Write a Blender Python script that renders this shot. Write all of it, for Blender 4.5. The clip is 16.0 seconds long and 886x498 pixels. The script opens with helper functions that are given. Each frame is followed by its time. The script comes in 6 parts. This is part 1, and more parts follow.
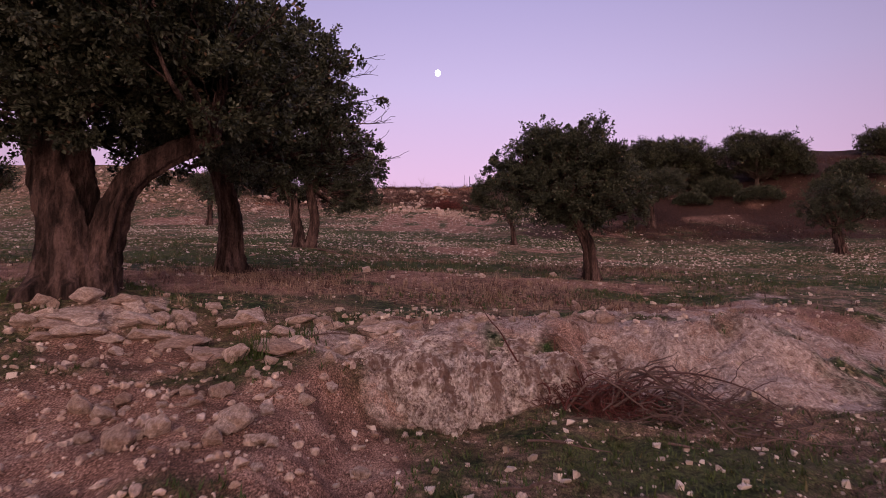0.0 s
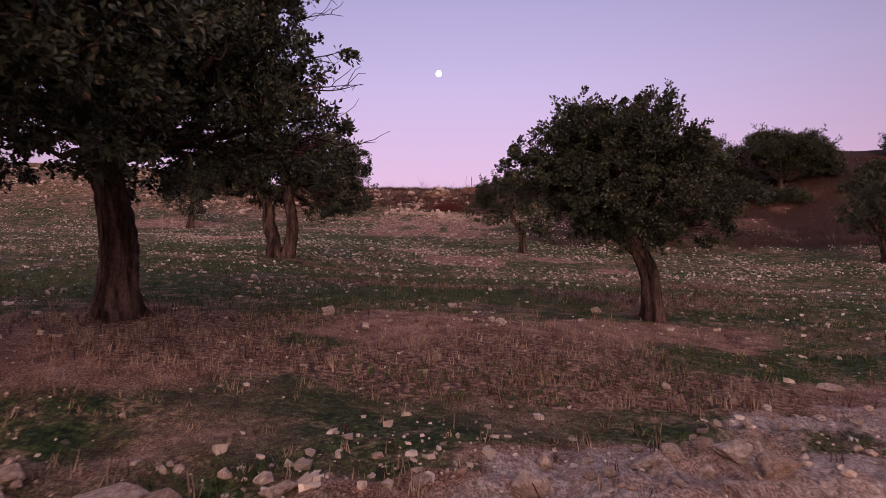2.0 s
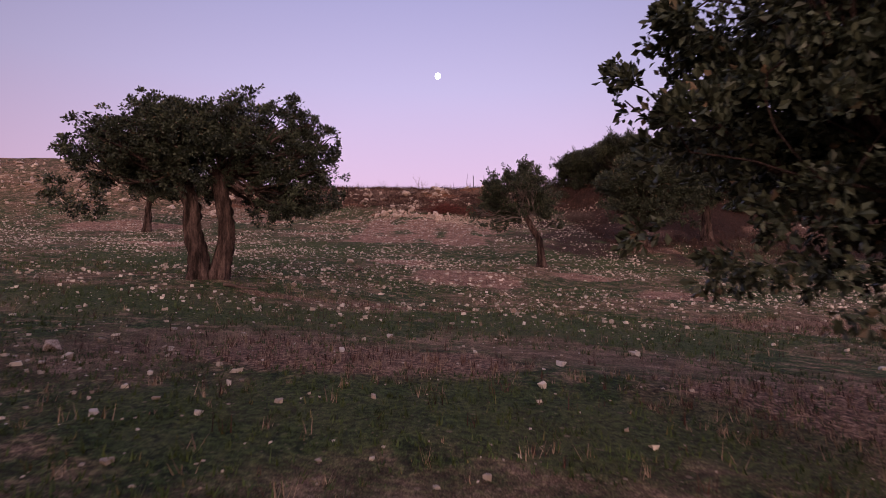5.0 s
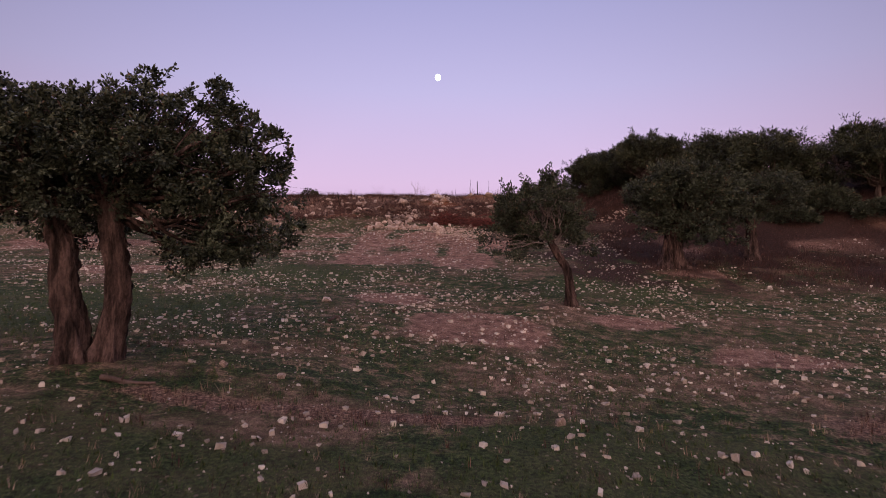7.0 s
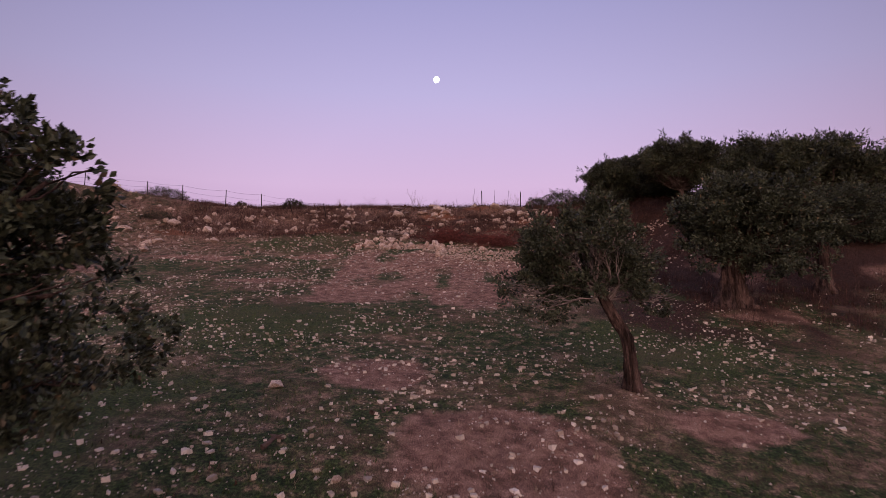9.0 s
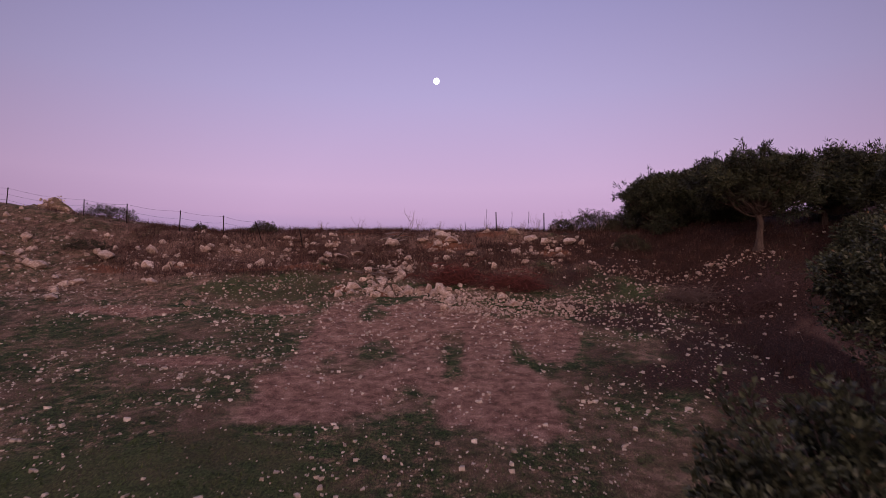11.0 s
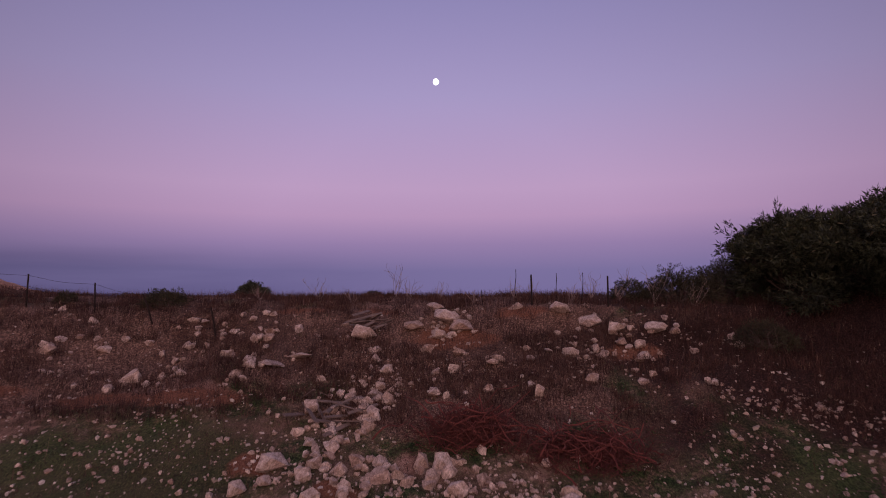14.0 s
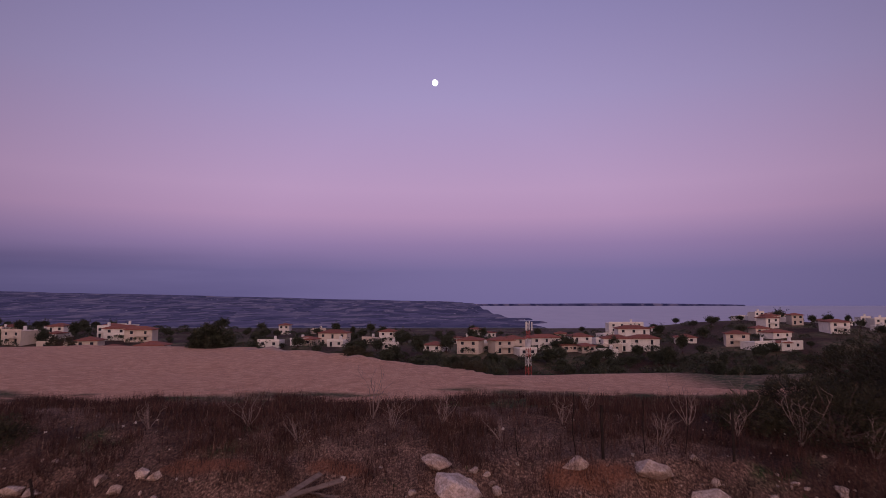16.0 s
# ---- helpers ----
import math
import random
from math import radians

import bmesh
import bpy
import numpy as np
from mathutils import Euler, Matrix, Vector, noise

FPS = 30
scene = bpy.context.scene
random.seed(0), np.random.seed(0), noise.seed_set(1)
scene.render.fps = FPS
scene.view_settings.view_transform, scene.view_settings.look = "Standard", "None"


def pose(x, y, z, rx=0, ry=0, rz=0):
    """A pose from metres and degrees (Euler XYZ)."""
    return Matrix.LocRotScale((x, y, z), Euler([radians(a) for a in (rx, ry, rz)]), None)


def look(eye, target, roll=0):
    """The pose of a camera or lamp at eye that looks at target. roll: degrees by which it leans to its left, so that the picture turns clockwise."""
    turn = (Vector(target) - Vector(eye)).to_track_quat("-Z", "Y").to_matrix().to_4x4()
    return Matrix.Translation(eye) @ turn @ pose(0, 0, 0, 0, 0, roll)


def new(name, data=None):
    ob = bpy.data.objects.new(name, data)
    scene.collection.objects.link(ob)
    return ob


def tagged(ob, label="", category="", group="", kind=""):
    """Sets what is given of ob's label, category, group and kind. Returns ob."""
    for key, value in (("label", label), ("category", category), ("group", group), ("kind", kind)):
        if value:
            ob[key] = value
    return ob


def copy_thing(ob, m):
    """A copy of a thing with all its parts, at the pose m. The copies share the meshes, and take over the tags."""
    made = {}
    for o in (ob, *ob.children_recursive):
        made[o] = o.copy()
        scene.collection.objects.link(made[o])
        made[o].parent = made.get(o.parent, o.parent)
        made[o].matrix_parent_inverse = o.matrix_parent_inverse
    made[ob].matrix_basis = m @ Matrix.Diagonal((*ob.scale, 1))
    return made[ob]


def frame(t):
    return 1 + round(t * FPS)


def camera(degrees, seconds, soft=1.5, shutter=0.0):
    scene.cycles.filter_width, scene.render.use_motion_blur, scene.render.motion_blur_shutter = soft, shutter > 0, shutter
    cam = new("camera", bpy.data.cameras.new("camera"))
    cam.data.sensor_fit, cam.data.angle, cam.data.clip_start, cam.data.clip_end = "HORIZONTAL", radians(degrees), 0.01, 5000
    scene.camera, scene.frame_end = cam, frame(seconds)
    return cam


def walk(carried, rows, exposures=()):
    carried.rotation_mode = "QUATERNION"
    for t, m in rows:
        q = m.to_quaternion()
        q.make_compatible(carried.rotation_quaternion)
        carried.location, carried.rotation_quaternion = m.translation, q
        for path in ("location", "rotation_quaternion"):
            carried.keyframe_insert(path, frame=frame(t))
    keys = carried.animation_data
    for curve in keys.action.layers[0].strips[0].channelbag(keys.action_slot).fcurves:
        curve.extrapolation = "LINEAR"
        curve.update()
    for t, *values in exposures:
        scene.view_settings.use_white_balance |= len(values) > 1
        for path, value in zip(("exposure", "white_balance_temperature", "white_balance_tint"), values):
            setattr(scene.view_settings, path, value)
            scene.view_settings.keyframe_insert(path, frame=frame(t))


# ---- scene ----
cam = camera(73.0, 16.0, 0.5, 0.25)
PATH = [
    (0, (0.234, 3.027, 3.193), (0.221, 5.022, 3.338), -0.2),
    (0.5, (0.234, 4.143, 3.442), (0.220, 6.138, 3.588), -0.1),
    (1, (0.237, 5.273, 3.662), (0.221, 7.267, 3.808), -0.1),
    (1.5, (0.225, 6.391, 3.884), (0.211, 8.385, 4.029), -0.1),
    (2, (0.213, 7.565, 4.008), (0.199, 9.560, 4.155), 0.0),
    (2.5, (0.211, 8.769, 4.076), (0.197, 10.763, 4.226), 0.1),
    (3, (0.219, 10.012, 4.195), (0.206, 12.007, 4.345), 0.1),
    (3.5, (0.228, 11.287, 4.363), (0.215, 13.281, 4.514), 0.2),
    (4, (0.218, 12.557, 4.528), (0.211, 14.551, 4.682), 0.3),
    (6.5, (0.117, 19.946, 6.322), (0.106, 21.940, 6.479), 0.2),
    (7, (0.089, 21.552, 6.816), (0.079, 23.545, 6.976), 0.1),
    (7.5, (0.023, 23.237, 7.295), (0.015, 25.231, 7.458), 0.0),
    (8, (0.011, 24.963, 7.795), (0.003, 26.957, 7.958), 0.0),
    (8.5, (-0.022, 26.744, 8.327), (-0.030, 28.738, 8.491), 0.0),
    (9, (-0.075, 28.637, 8.896), (-0.081, 30.630, 9.063), 0.0),
    (11.5, (-0.560, 41.980, 13.184), (-0.565, 43.973, 13.356), 0.1),
    (12, (-0.560, 44.679, 13.974), (-0.566, 46.671, 14.146), 0.0),
    (12.5, (-0.605, 47.394, 14.868), (-0.609, 49.387, 15.039), -0.1),
    (13, (-0.631, 50.163, 15.806), (-0.637, 52.156, 15.978), -0.1),
    (13.5, (-0.664, 52.930, 16.756), (-0.669, 54.922, 16.929), -0.2),
    (14, (-0.705, 55.804, 17.791), (-0.711, 57.796, 17.965), -0.2),
    (14.5, (-0.776, 58.666, 18.841), (-0.780, 60.658, 19.015), -0.2),
    (15, (-0.836, 61.565, 19.854), (-0.839, 63.558, 20.029), -0.2),
    (15.5, (-0.904, 64.427, 20.882), (-0.903, 66.419, 21.059), -0.1),
    (16, (-0.976, 67.395, 21.880), (-0.977, 69.388, 22.057), 0.0),
]
EXPOSURES = [(0, 0.78, 7100, 5), (2, 0.76, 7100, 2), (4, 0.80, 7050, -2), (7, 0.74, 6720, -9), (9, 0.60, 6720, -4), (12.5, 0.22, 6640, 7), (16, 0.0, 6580, 11)]
walk(cam, [(t, look(eye, target, roll)) for t, eye, target, roll in PATH], EXPOSURES)

# ---------------------------------------------------------------- dusk sky and the last western glow
world = bpy.data.worlds.new("dusk_sky")
scene.world = world
world.use_nodes = True
wt = world.node_tree
wt.nodes.clear()
w_out = wt.nodes.new("ShaderNodeOutputWorld")
w_bg = wt.nodes.new("ShaderNodeBackground")
w_tc = wt.nodes.new("ShaderNodeTexCoord")
w_sep = wt.nodes.new("ShaderNodeSeparateXYZ")
w_ramp = wt.nodes.new("ShaderNodeValToRGB")
w_west = wt.nodes.new("ShaderNodeValToRGB")
w_mix = wt.nodes.new("ShaderNodeMix")
w_map = wt.nodes.new("ShaderNodeMapRange")
w_side = wt.nodes.new("ShaderNodeMapRange")
w_belt = wt.nodes.new("ShaderNodeVectorMath")
w_belt.operation = "SCALE"
w_mix.data_type = "RGBA"


def set_ramp(node, stops, mode="B_SPLINE"):
    ramp = node.color_ramp
    ramp.interpolation = mode
    while len(ramp.elements) > 1:
        ramp.elements.remove(ramp.elements[-1])
    ramp.elements[0].position, ramp.elements[0].color = stops[0][0], (*stops[0][1], 1)
    for at, colour in stops[1:]:
        ramp.elements.new(at).color = (*colour, 1)


def srgb(r, g, b):
    return tuple(c / 255 / 12.92 if c < 10.3 else ((c / 255 + 0.055) / 1.055) ** 2.4 for c in (r, g, b))


set_ramp(w_ramp, [(0.0, srgb(112, 103, 148)), (0.05, srgb(117, 107, 152)), (0.095, srgb(143, 121, 164)), (0.14, srgb(174, 142, 180)),
                  (0.185, srgb(180, 150, 188)), (0.33, srgb(160, 147, 191)), (0.5, srgb(138, 132, 182)), (1.0, srgb(118, 116, 152))], "LINEAR")
set_ramp(w_west, [(0.0, (1.15, 0.64, 0.54)), (0.15, (1.0, 0.62, 0.58)), (0.4, (0.54, 0.42, 0.47)), (1.0, srgb(118, 116, 152))], "LINEAR")
w_map.inputs["From Min"].default_value, w_map.inputs["From Max"].default_value = 0.25, -0.7
wt.links.new(w_tc.outputs["Generated"], w_sep.inputs[0])
wt.links.new(w_sep.outputs["Z"], w_ramp.inputs[0])
wt.links.new(w_sep.outputs["Z"], w_west.inputs[0])
wt.links.new(w_sep.outputs["Y"], w_map.inputs["Value"])
wt.links.new(w_map.outputs[0], w_mix.inputs["Factor"])
# the sky colour dims to the sides, standing in for a lens's darker corners
w_side.inputs["From Min"].default_value, w_side.inputs["From Max"].default_value = 0.72, 0.95
w_side.inputs["To Min"].default_value, w_side.inputs["To Max"].default_value = 0.70, 1.03
wt.links.new(w_sep.outputs["Y"], w_side.inputs["Value"])
wt.links.new(w_ramp.outputs[0], w_belt.inputs[0])
wt.links.new(w_side.outputs[0], w_belt.inputs["Scale"])
# a low grey-violet bank of cloud lies along one side of the horizon
w_cx, w_cz, w_cn = wt.nodes.new("ShaderNodeMapRange"), wt.nodes.new("ShaderNodeMapRange"), wt.nodes.new("ShaderNodeTexNoise")
w_cm, w_cs, w_cut, w_cv = wt.nodes.new("ShaderNodeMath"), wt.nodes.new("ShaderNodeMath"), wt.nodes.new("ShaderNodeMix"), wt.nodes.new("ShaderNodeMapping")
w_cx.interpolation_type = w_cz.interpolation_type = "SMOOTHSTEP"
w_cx.inputs["From Min"].default_value, w_cx.inputs["From Max"].default_value = 0.12, -0.5
w_cz.inputs["From Min"].default_value, w_cz.inputs["From Max"].default_value = 0.105, 0.045
w_cv.inputs["Scale"].default_value = (2.0, 2.0, 26.0)
w_cn.inputs["Scale"].default_value, w_cn.inputs["Detail"].default_value = 1.3, 3.0
w_cm.operation, w_cs.operation = "MULTIPLY", "MULTIPLY"
w_cut.data_type, w_cut.blend_type = "RGBA", "MULTIPLY"
w_cut.inputs["B"].default_value = (0.50, 0.52, 0.60, 1)
wt.links.new(w_sep.outputs["X"], w_cx.inputs["Value"])
wt.links.new(w_sep.outputs["Z"], w_cz.inputs["Value"])
wt.links.new(w_tc.outputs["Generated"], w_cv.inputs[0])
wt.links.new(w_cv.outputs[0], w_cn.inputs["Vector"])
wt.links.new(w_cx.outputs[0], w_cm.inputs[0])
wt.links.new(w_cz.outputs[0], w_cm.inputs[1])
wt.links.new(w_cm.outputs[0], w_cs.inputs[0])
wt.links.new(w_cn.outputs["Fac"], w_cs.inputs[1])
wt.links.new(w_cs.outputs[0], w_cut.inputs["Factor"])
wt.links.new(w_belt.outputs[0], w_cut.inputs["A"])
wt.links.new(w_cut.outputs["Result"], w_mix.inputs["A"])
wt.links.new(w_west.outputs[0], w_mix.inputs["B"])
wt.links.new(w_mix.outputs["Result"], w_bg.inputs[0])
wt.links.new(w_bg.outputs[0], w_out.inputs[0])
w_bg.inputs[1].default_value = 1.0

glow = new("western_glow", bpy.data.lights.new("western_glow", "SUN"))
glow.data.energy, glow.data.angle, glow.data.color = 0.62, radians(35), (1.0, 0.64, 0.60)
glow.matrix_world = look((0, -100, 34), (0, 0, 0))


# ---------------------------------------------------------------- numbers
NOISE_TABLES = {}


def lattice_noise(x, y, seed):
    """Smooth noise in -1..1 on a unit lattice."""
    x, y = np.asarray(x, float), np.asarray(y, float)
    if seed not in NOISE_TABLES:
        NOISE_TABLES[seed] = np.random.RandomState(seed).uniform(-1, 1, (256, 256))
    table = NOISE_TABLES[seed]
    xi, yi = np.floor(x).astype(int), np.floor(y).astype(int)
    fx, fy = x - xi, y - yi
    fx, fy = fx * fx * (3 - 2 * fx), fy * fy * (3 - 2 * fy)
    a, b = table[xi % 256, yi % 256], table[(xi + 1) % 256, yi % 256]
    c, d = table[xi % 256, (yi + 1) % 256], table[(xi + 1) % 256, (yi + 1) % 256]
    return (a * (1 - fx) + b * fx) * (1 - fy) + (c * (1 - fx) + d * fx) * fy


def fbm(x, y, scale, seed, octaves=3):
    out, amp = 0.0, 1.0
    for k in range(octaves):
        out = out + amp * lattice_noise(np.asarray(x) / scale * 2 ** k + 17.3 * k, np.asarray(y) / scale * 2 ** k - 9.1 * k, seed + k)
        amp *= 0.5
    return out


def ramp01(a, b, v):
    t = np.clip((np.asarray(v, float) - a) / (b - a), 0, 1)
    return t * t * (3 - 2 * t)


PLAN_Y = [-1000, 20, 21.6, 27.3, 29.2, 33.3, 37, 46.7, 57, 6057]
WORLD_Y = [-998.64, 21.36, 22.85, 31.54, 34.13, 39.35, 44.4, 56.87, 73.37, 8253.2]


def swell(y):
    """How much larger the upper slope stands in the world than on its plan."""
    return np.interp(y, [21.6, 28, 37, 46.7, 57], [1, 1.27, 1.31, 1.335, 1.3633])


def seat(x, y, z):
    """A place on the plan, laid into the world."""
    w = np.interp(y, [21.6, 27.3], [0, 1])
    return (x * swell(y) + np.interp(y, [21.6, 28, 37, 46.7, 57], [0, -0.376, -0.29, -0.40, -0.458]), np.interp(y, PLAN_Y, WORLD_Y), z + w * (0.3633 * z - 1.733))


def lay(v):
    """Points on the plan, laid into the world."""
    v = np.asarray(v, float)
    return np.stack(seat(v[..., 0], v[..., 1], v[..., 2]), -1)


def seated(x, y, z):
    return Matrix.Translation([float(c) for c in seat(x, y, z)]) @ Matrix.Scale(float(swell(y)), 4)


def rim_y(x):
    """How far the sandy terrace reaches."""
    return np.interp(x, [-60, -14.4, -8, -4.5, 0, 2.8, 6.1, 10, 16, 60], [93, 93, 87.5, 84, 80.5, 75.6, 74.6, 73.4, 73.2, 73]) + 0.5 * fbm(x, x * 0, 3.0, 36)


def ground_height(x, y, fine=True):
    x, y = np.asarray(x, float), np.asarray(y, float)
    rise = np.interp(y, [-400, -20, 0, 4, 6.5, 8.3, 9.5, 12, 13.4, 15.6, 18, 20.7, 24, 28, 33, 37, 42, 47, 52, 57, 60, 62.5, 65, 68, 71, 95],
                     [-25, 0.2, 1.3, 1.65, 2.0, 2.3, 2.6, 2.85, 3.12, 3.42, 3.6, 4.0, 4.4, 4.8, 5.35, 5.95, 6.75, 7.7, 9.0, 10.6, 11.8, 12.85, 14.0, 14.5, 14.38, 14.4])
    h = rise - 0.033 * np.clip(x, -16, 16) * ramp01(10, 14, y) * (1 - ramp01(40, 50, y))
    # the cut bank at the near edge of the field and the hollow below it
    edge = np.interp(x, [-1, 0.5, 1.5, 2.5, 4.6, 6.6, 10, 40], [8.6, 8.8, 9.5, 10.8, 11.5, 13.0, 14.5, 15])
    width = np.interp(x, [1.2, 2.5, 4.5], [0.5, 1.6, 3.2])
    edge = edge + 0.18 * fbm(x, y, 0.9, 40)
    k = ramp01(0, 1, (y - edge + width) / width)
    hollow = np.minimum(1.2 + 0.068 * y, h)
    h = np.where(y < 18, h + (hollow - h) * (1 - k) * ramp01(-1.2, -0.5, x + 0.15 * fbm(x, y, 0.7, 41)), h)
    face = np.where(y < 18, 4 * k * (1 - k) + 0.5 * np.exp(-((y - edge - 0.5) / 0.5) ** 2), 0) * ramp01(-1.2, -0.5, x) * (1 - 0.6 * ramp01(3, 6, x))
    h = h + face * (0.30 * (0.5 - np.abs(fbm(x, y, 0.5, 43, 2))) + 0.22 * (0.5 - np.abs(fbm(x, y, 0.2, 44, 2))))
    # the cross fall of the field, which changes up the slope: y, then the lift at each x
    keys = [(5.5, 0, 0, 0, 0), (7.2, 0.15, 0.05, 0, 0), (9.0, 0.5, 0.2, 0.08, 0), (10, 0.65, 0.28, 0.14, 0), (14, 0.3, 0.13, 0.06, 0.08), (17, 0.2, 0.1, 0.08, 0.1), (21.5, 0.12, 0.08, 0.04, 0),
            (29, 0.25, -0.03, -0.1, -0.22), (34, 0.1, 0.03, 0, -0.1), (40, 0, 0, 0, 0)]
    for k, (yk, *lift) in enumerate(keys[:-1]):
        y2, lift2 = keys[k + 1][0], keys[k + 1][1:]
        t = (y - yk) / (y2 - yk)
        a, b2 = np.interp(x, [-5, -2.2, -0.3, 4], lift), np.interp(x, [-5, -2.2, -0.3, 4], lift2)
        h = h + np.where((t >= 0) & (t < 1), a + (b2 - a) * t, 0)
    # small dips and swells of the slope: x, y, reach across and along, lift
    for cx, cy, rx, ry, lift in ((-9.2, 62.2, 2.6, 2.0, -0.42), (5.6, 62.3, 1.8, 1.4, -0.2), (2.2, 27.2, 1.6, 1.6, 0.2), (3.9, 37.2, 1.8, 2.0, 0.13), (-2.2, 29.2, 1.0, 1.0, 0.1), (10.2, 46.3, 2.0, 2.0, 0.1),
                                 (4.6, 15.2, 1.8, 2.6, -0.13), (-3.0, 12.0, 1.4, 1.4, 0.12), (-0.2, 64.2, 1.2, 0.9, 0.18), (2.8, 64.7, 1.3, 0.8, 0.2)):
        h = h + lift * np.exp(-((x - cx) / rx) ** 2 - ((y - cy) / ry) ** 2)
    # a hummock of dug-out chalk beside the hollow
    h = h + 0.34 * np.exp(-((x - 4.8) / 1.5) ** 2 - ((y - 10.2) / 0.75) ** 2) * (0.75 + 0.7 * (0.5 - np.abs(fbm(x, y, 0.6, 46, 2))))
    # the bank under the pines and the higher ends of the ridge
    h = h + 1.6 * ramp01(10.2, 14, x) * ramp01(49, 57, y) * (1 - 0.5 * ramp01(60, 68, y))
    h = h + 1.0 * ramp01(12, 36, x) * ramp01(44, 60, y) + 1.6 * ramp01(23, 30, x) * ramp01(46, 56, y)
    h = h + 2.6 * ramp01(12, 34, -x) * ramp01(48, 63, y) * (1 - ramp01(65, 73, y))
    h = h + 3.0 * np.exp(-((x + 28) / 4.5) ** 2 - ((y - 75) / 4) ** 2) * (1 + 0.4 * fbm(x, y, 1.5, 37))
    # beyond the sandy terrace the land falls to the village
    rim = rim_y(x)
    fall = np.interp(y, [90, 100, 112, 130, 170, 205, 240, 350, 600, 1150, 6000], [13, 9, 4, -1.5, -2.8, -2.6, 1.5, 1.2, -8, -28, -30])
    fall = fall + np.clip(-x * 0.028, 0, 3.5) * ramp01(130, 200, y) * (1 - ramp01(300, 600, y))
    fall = fall + 7.6 * np.exp(-((x - 150) / 62) ** 2 - ((y - 335) / 90) ** 2)
    d = y - rim
    h = h + 0.26 * np.exp(-((d + 1.3) / 1.0) ** 2) * ramp01(1, 5, -x) * (1 - ramp01(11, 15, -x)) * (0.7 + 0.6 * fbm(x, y, 1.2, 38, 2))
    drop = h - np.interp(d, [0, 2.5, 8, 20, 40], [0, 1.2, 5.0, 11, 17.5])
    h = np.where(d > 0, np.where(d > 40, fall, np.maximum(drop, np.minimum(fall, h))), h)
    if fine:
        near = 1 - ramp01(60, 130, y)
        rough = 0.35 + 0.9 * (1 - ramp01(9, 12, y)) + 0.8 * ramp01(52, 58, y) * (1 - ramp01(66, 70, y))
        sandy = ramp01(68, 72, y)
        h = h + near * (1 - 0.8 * sandy) * rough * (0.07 * fbm(x, y, 1.3, 11, 4) + 0.05 * fbm(x, y, 0.45, 21, 2))
        h = h + 0.10 * fbm(x, y, 6, 31, 2) * ramp01(12, 16, y)
    return h


def blotch(x, y, cx, cy, rx, ry, seed=5):
    r = np.hypot((x - cx) / rx, (y - cy) / ry) + 0.35 * fbm(x, y, 1.6, seed, 3)
    return 1 - ramp01(0.7, 1.15, r)


SOIL = [(-0.9, 27.9, 3.4, 0.25), (-2.6, 6.6, 2.4, 1.3), (-3.0, 8.2, 2.0, 0.7), (-3.6, 52.6, 1.3, 4.0), (-0.9, 53.2, 1.2, 4.2), (1.2, 51.6, 0.9, 3.0), (3.4, 53, 1.1, 2.6), (-3.4, 48.3, 2.2, 1.8), (1.6, 48.2, 1.6, 2.2), (-0.8, 55, 2.8, 0.6), (-1.4, 53.4, 3.4, 1.3), (-12, 55, 3.0, 0.7), (-7, 50.4, 2.2, 0.5), (-6.5, 55.2, 2, 0.5), (1.9, 10.7, 1.7, 0.6), (0.4, 9.9, 1.5, 0.4), (2.1, 9.9, 1.0, 0.6), (-1.3, 38.4, 1.3, 1.3), (1.2, 34.4, 2.0, 1.7), (5.5, 36, 1.3, 0.8), (7.5, 33, 1.7, 0.9),
        (-4.5, 12.6, 3.0, 1.8), (4.2, 16.2, 2.0, 1.3), (0.5, 14.8, 3.0, 1.6), (5.5, 12.4, 2.4, 1.6), (-9, 13, 4, 2.5), (-1, 7, 1.2, 2), (-8, 60.5, 2.4, 0.6),
        (-13, 60, 3.0, 0.8), (14, 52, 6, 3), (22, 52, 8, 4), (11, 45.5, 1.8, 1.2), (2, 64.3, 3, 0.8), (-1.5, 65.4, 2.2, 0.6), (-12, 44, 3, 1.5), (-20, 52, 4, 2)]
STRAW = [(-0.8, 27.9, 3.6, 0.4), (-1.4, 13.2, 2.6, 1.1), (2.6, 12.9, 2.0, 0.8), (1.2, 13.8, 2.0, 1.7), (-3, 14.5, 2.4, 1.6), (4.5, 20, 3, 2), (0, 63, 9, 4), (-12, 63, 8, 4), (8, 63, 4, 3), (5, 67.5, 14, 2.4),
         (-10, 68.5, 12, 2.2), (-2, 22, 3, 1.2), (9, 28, 3, 1.4), (18, 49.5, 3, 0.3)]
GREEN = [(8.8, 48, 2.6, 2.6), (6.3, 42, 3, 3), (-4, 25.5, 6, 2), (3, 26, 5, 2), (-8, 35, 5, 4), (-6, 43, 5, 3), (0, 19.5, 4, 1.6), (-9, 20, 4, 3), (2.6, 7.2, 1.6, 0.8),
         (7, 56, 3, 2.5), (-7, 57.5, 3.5, 1.8), (-2.0, 8.2, 0.5, 0.3), (5, 69.5, 5, 1)]


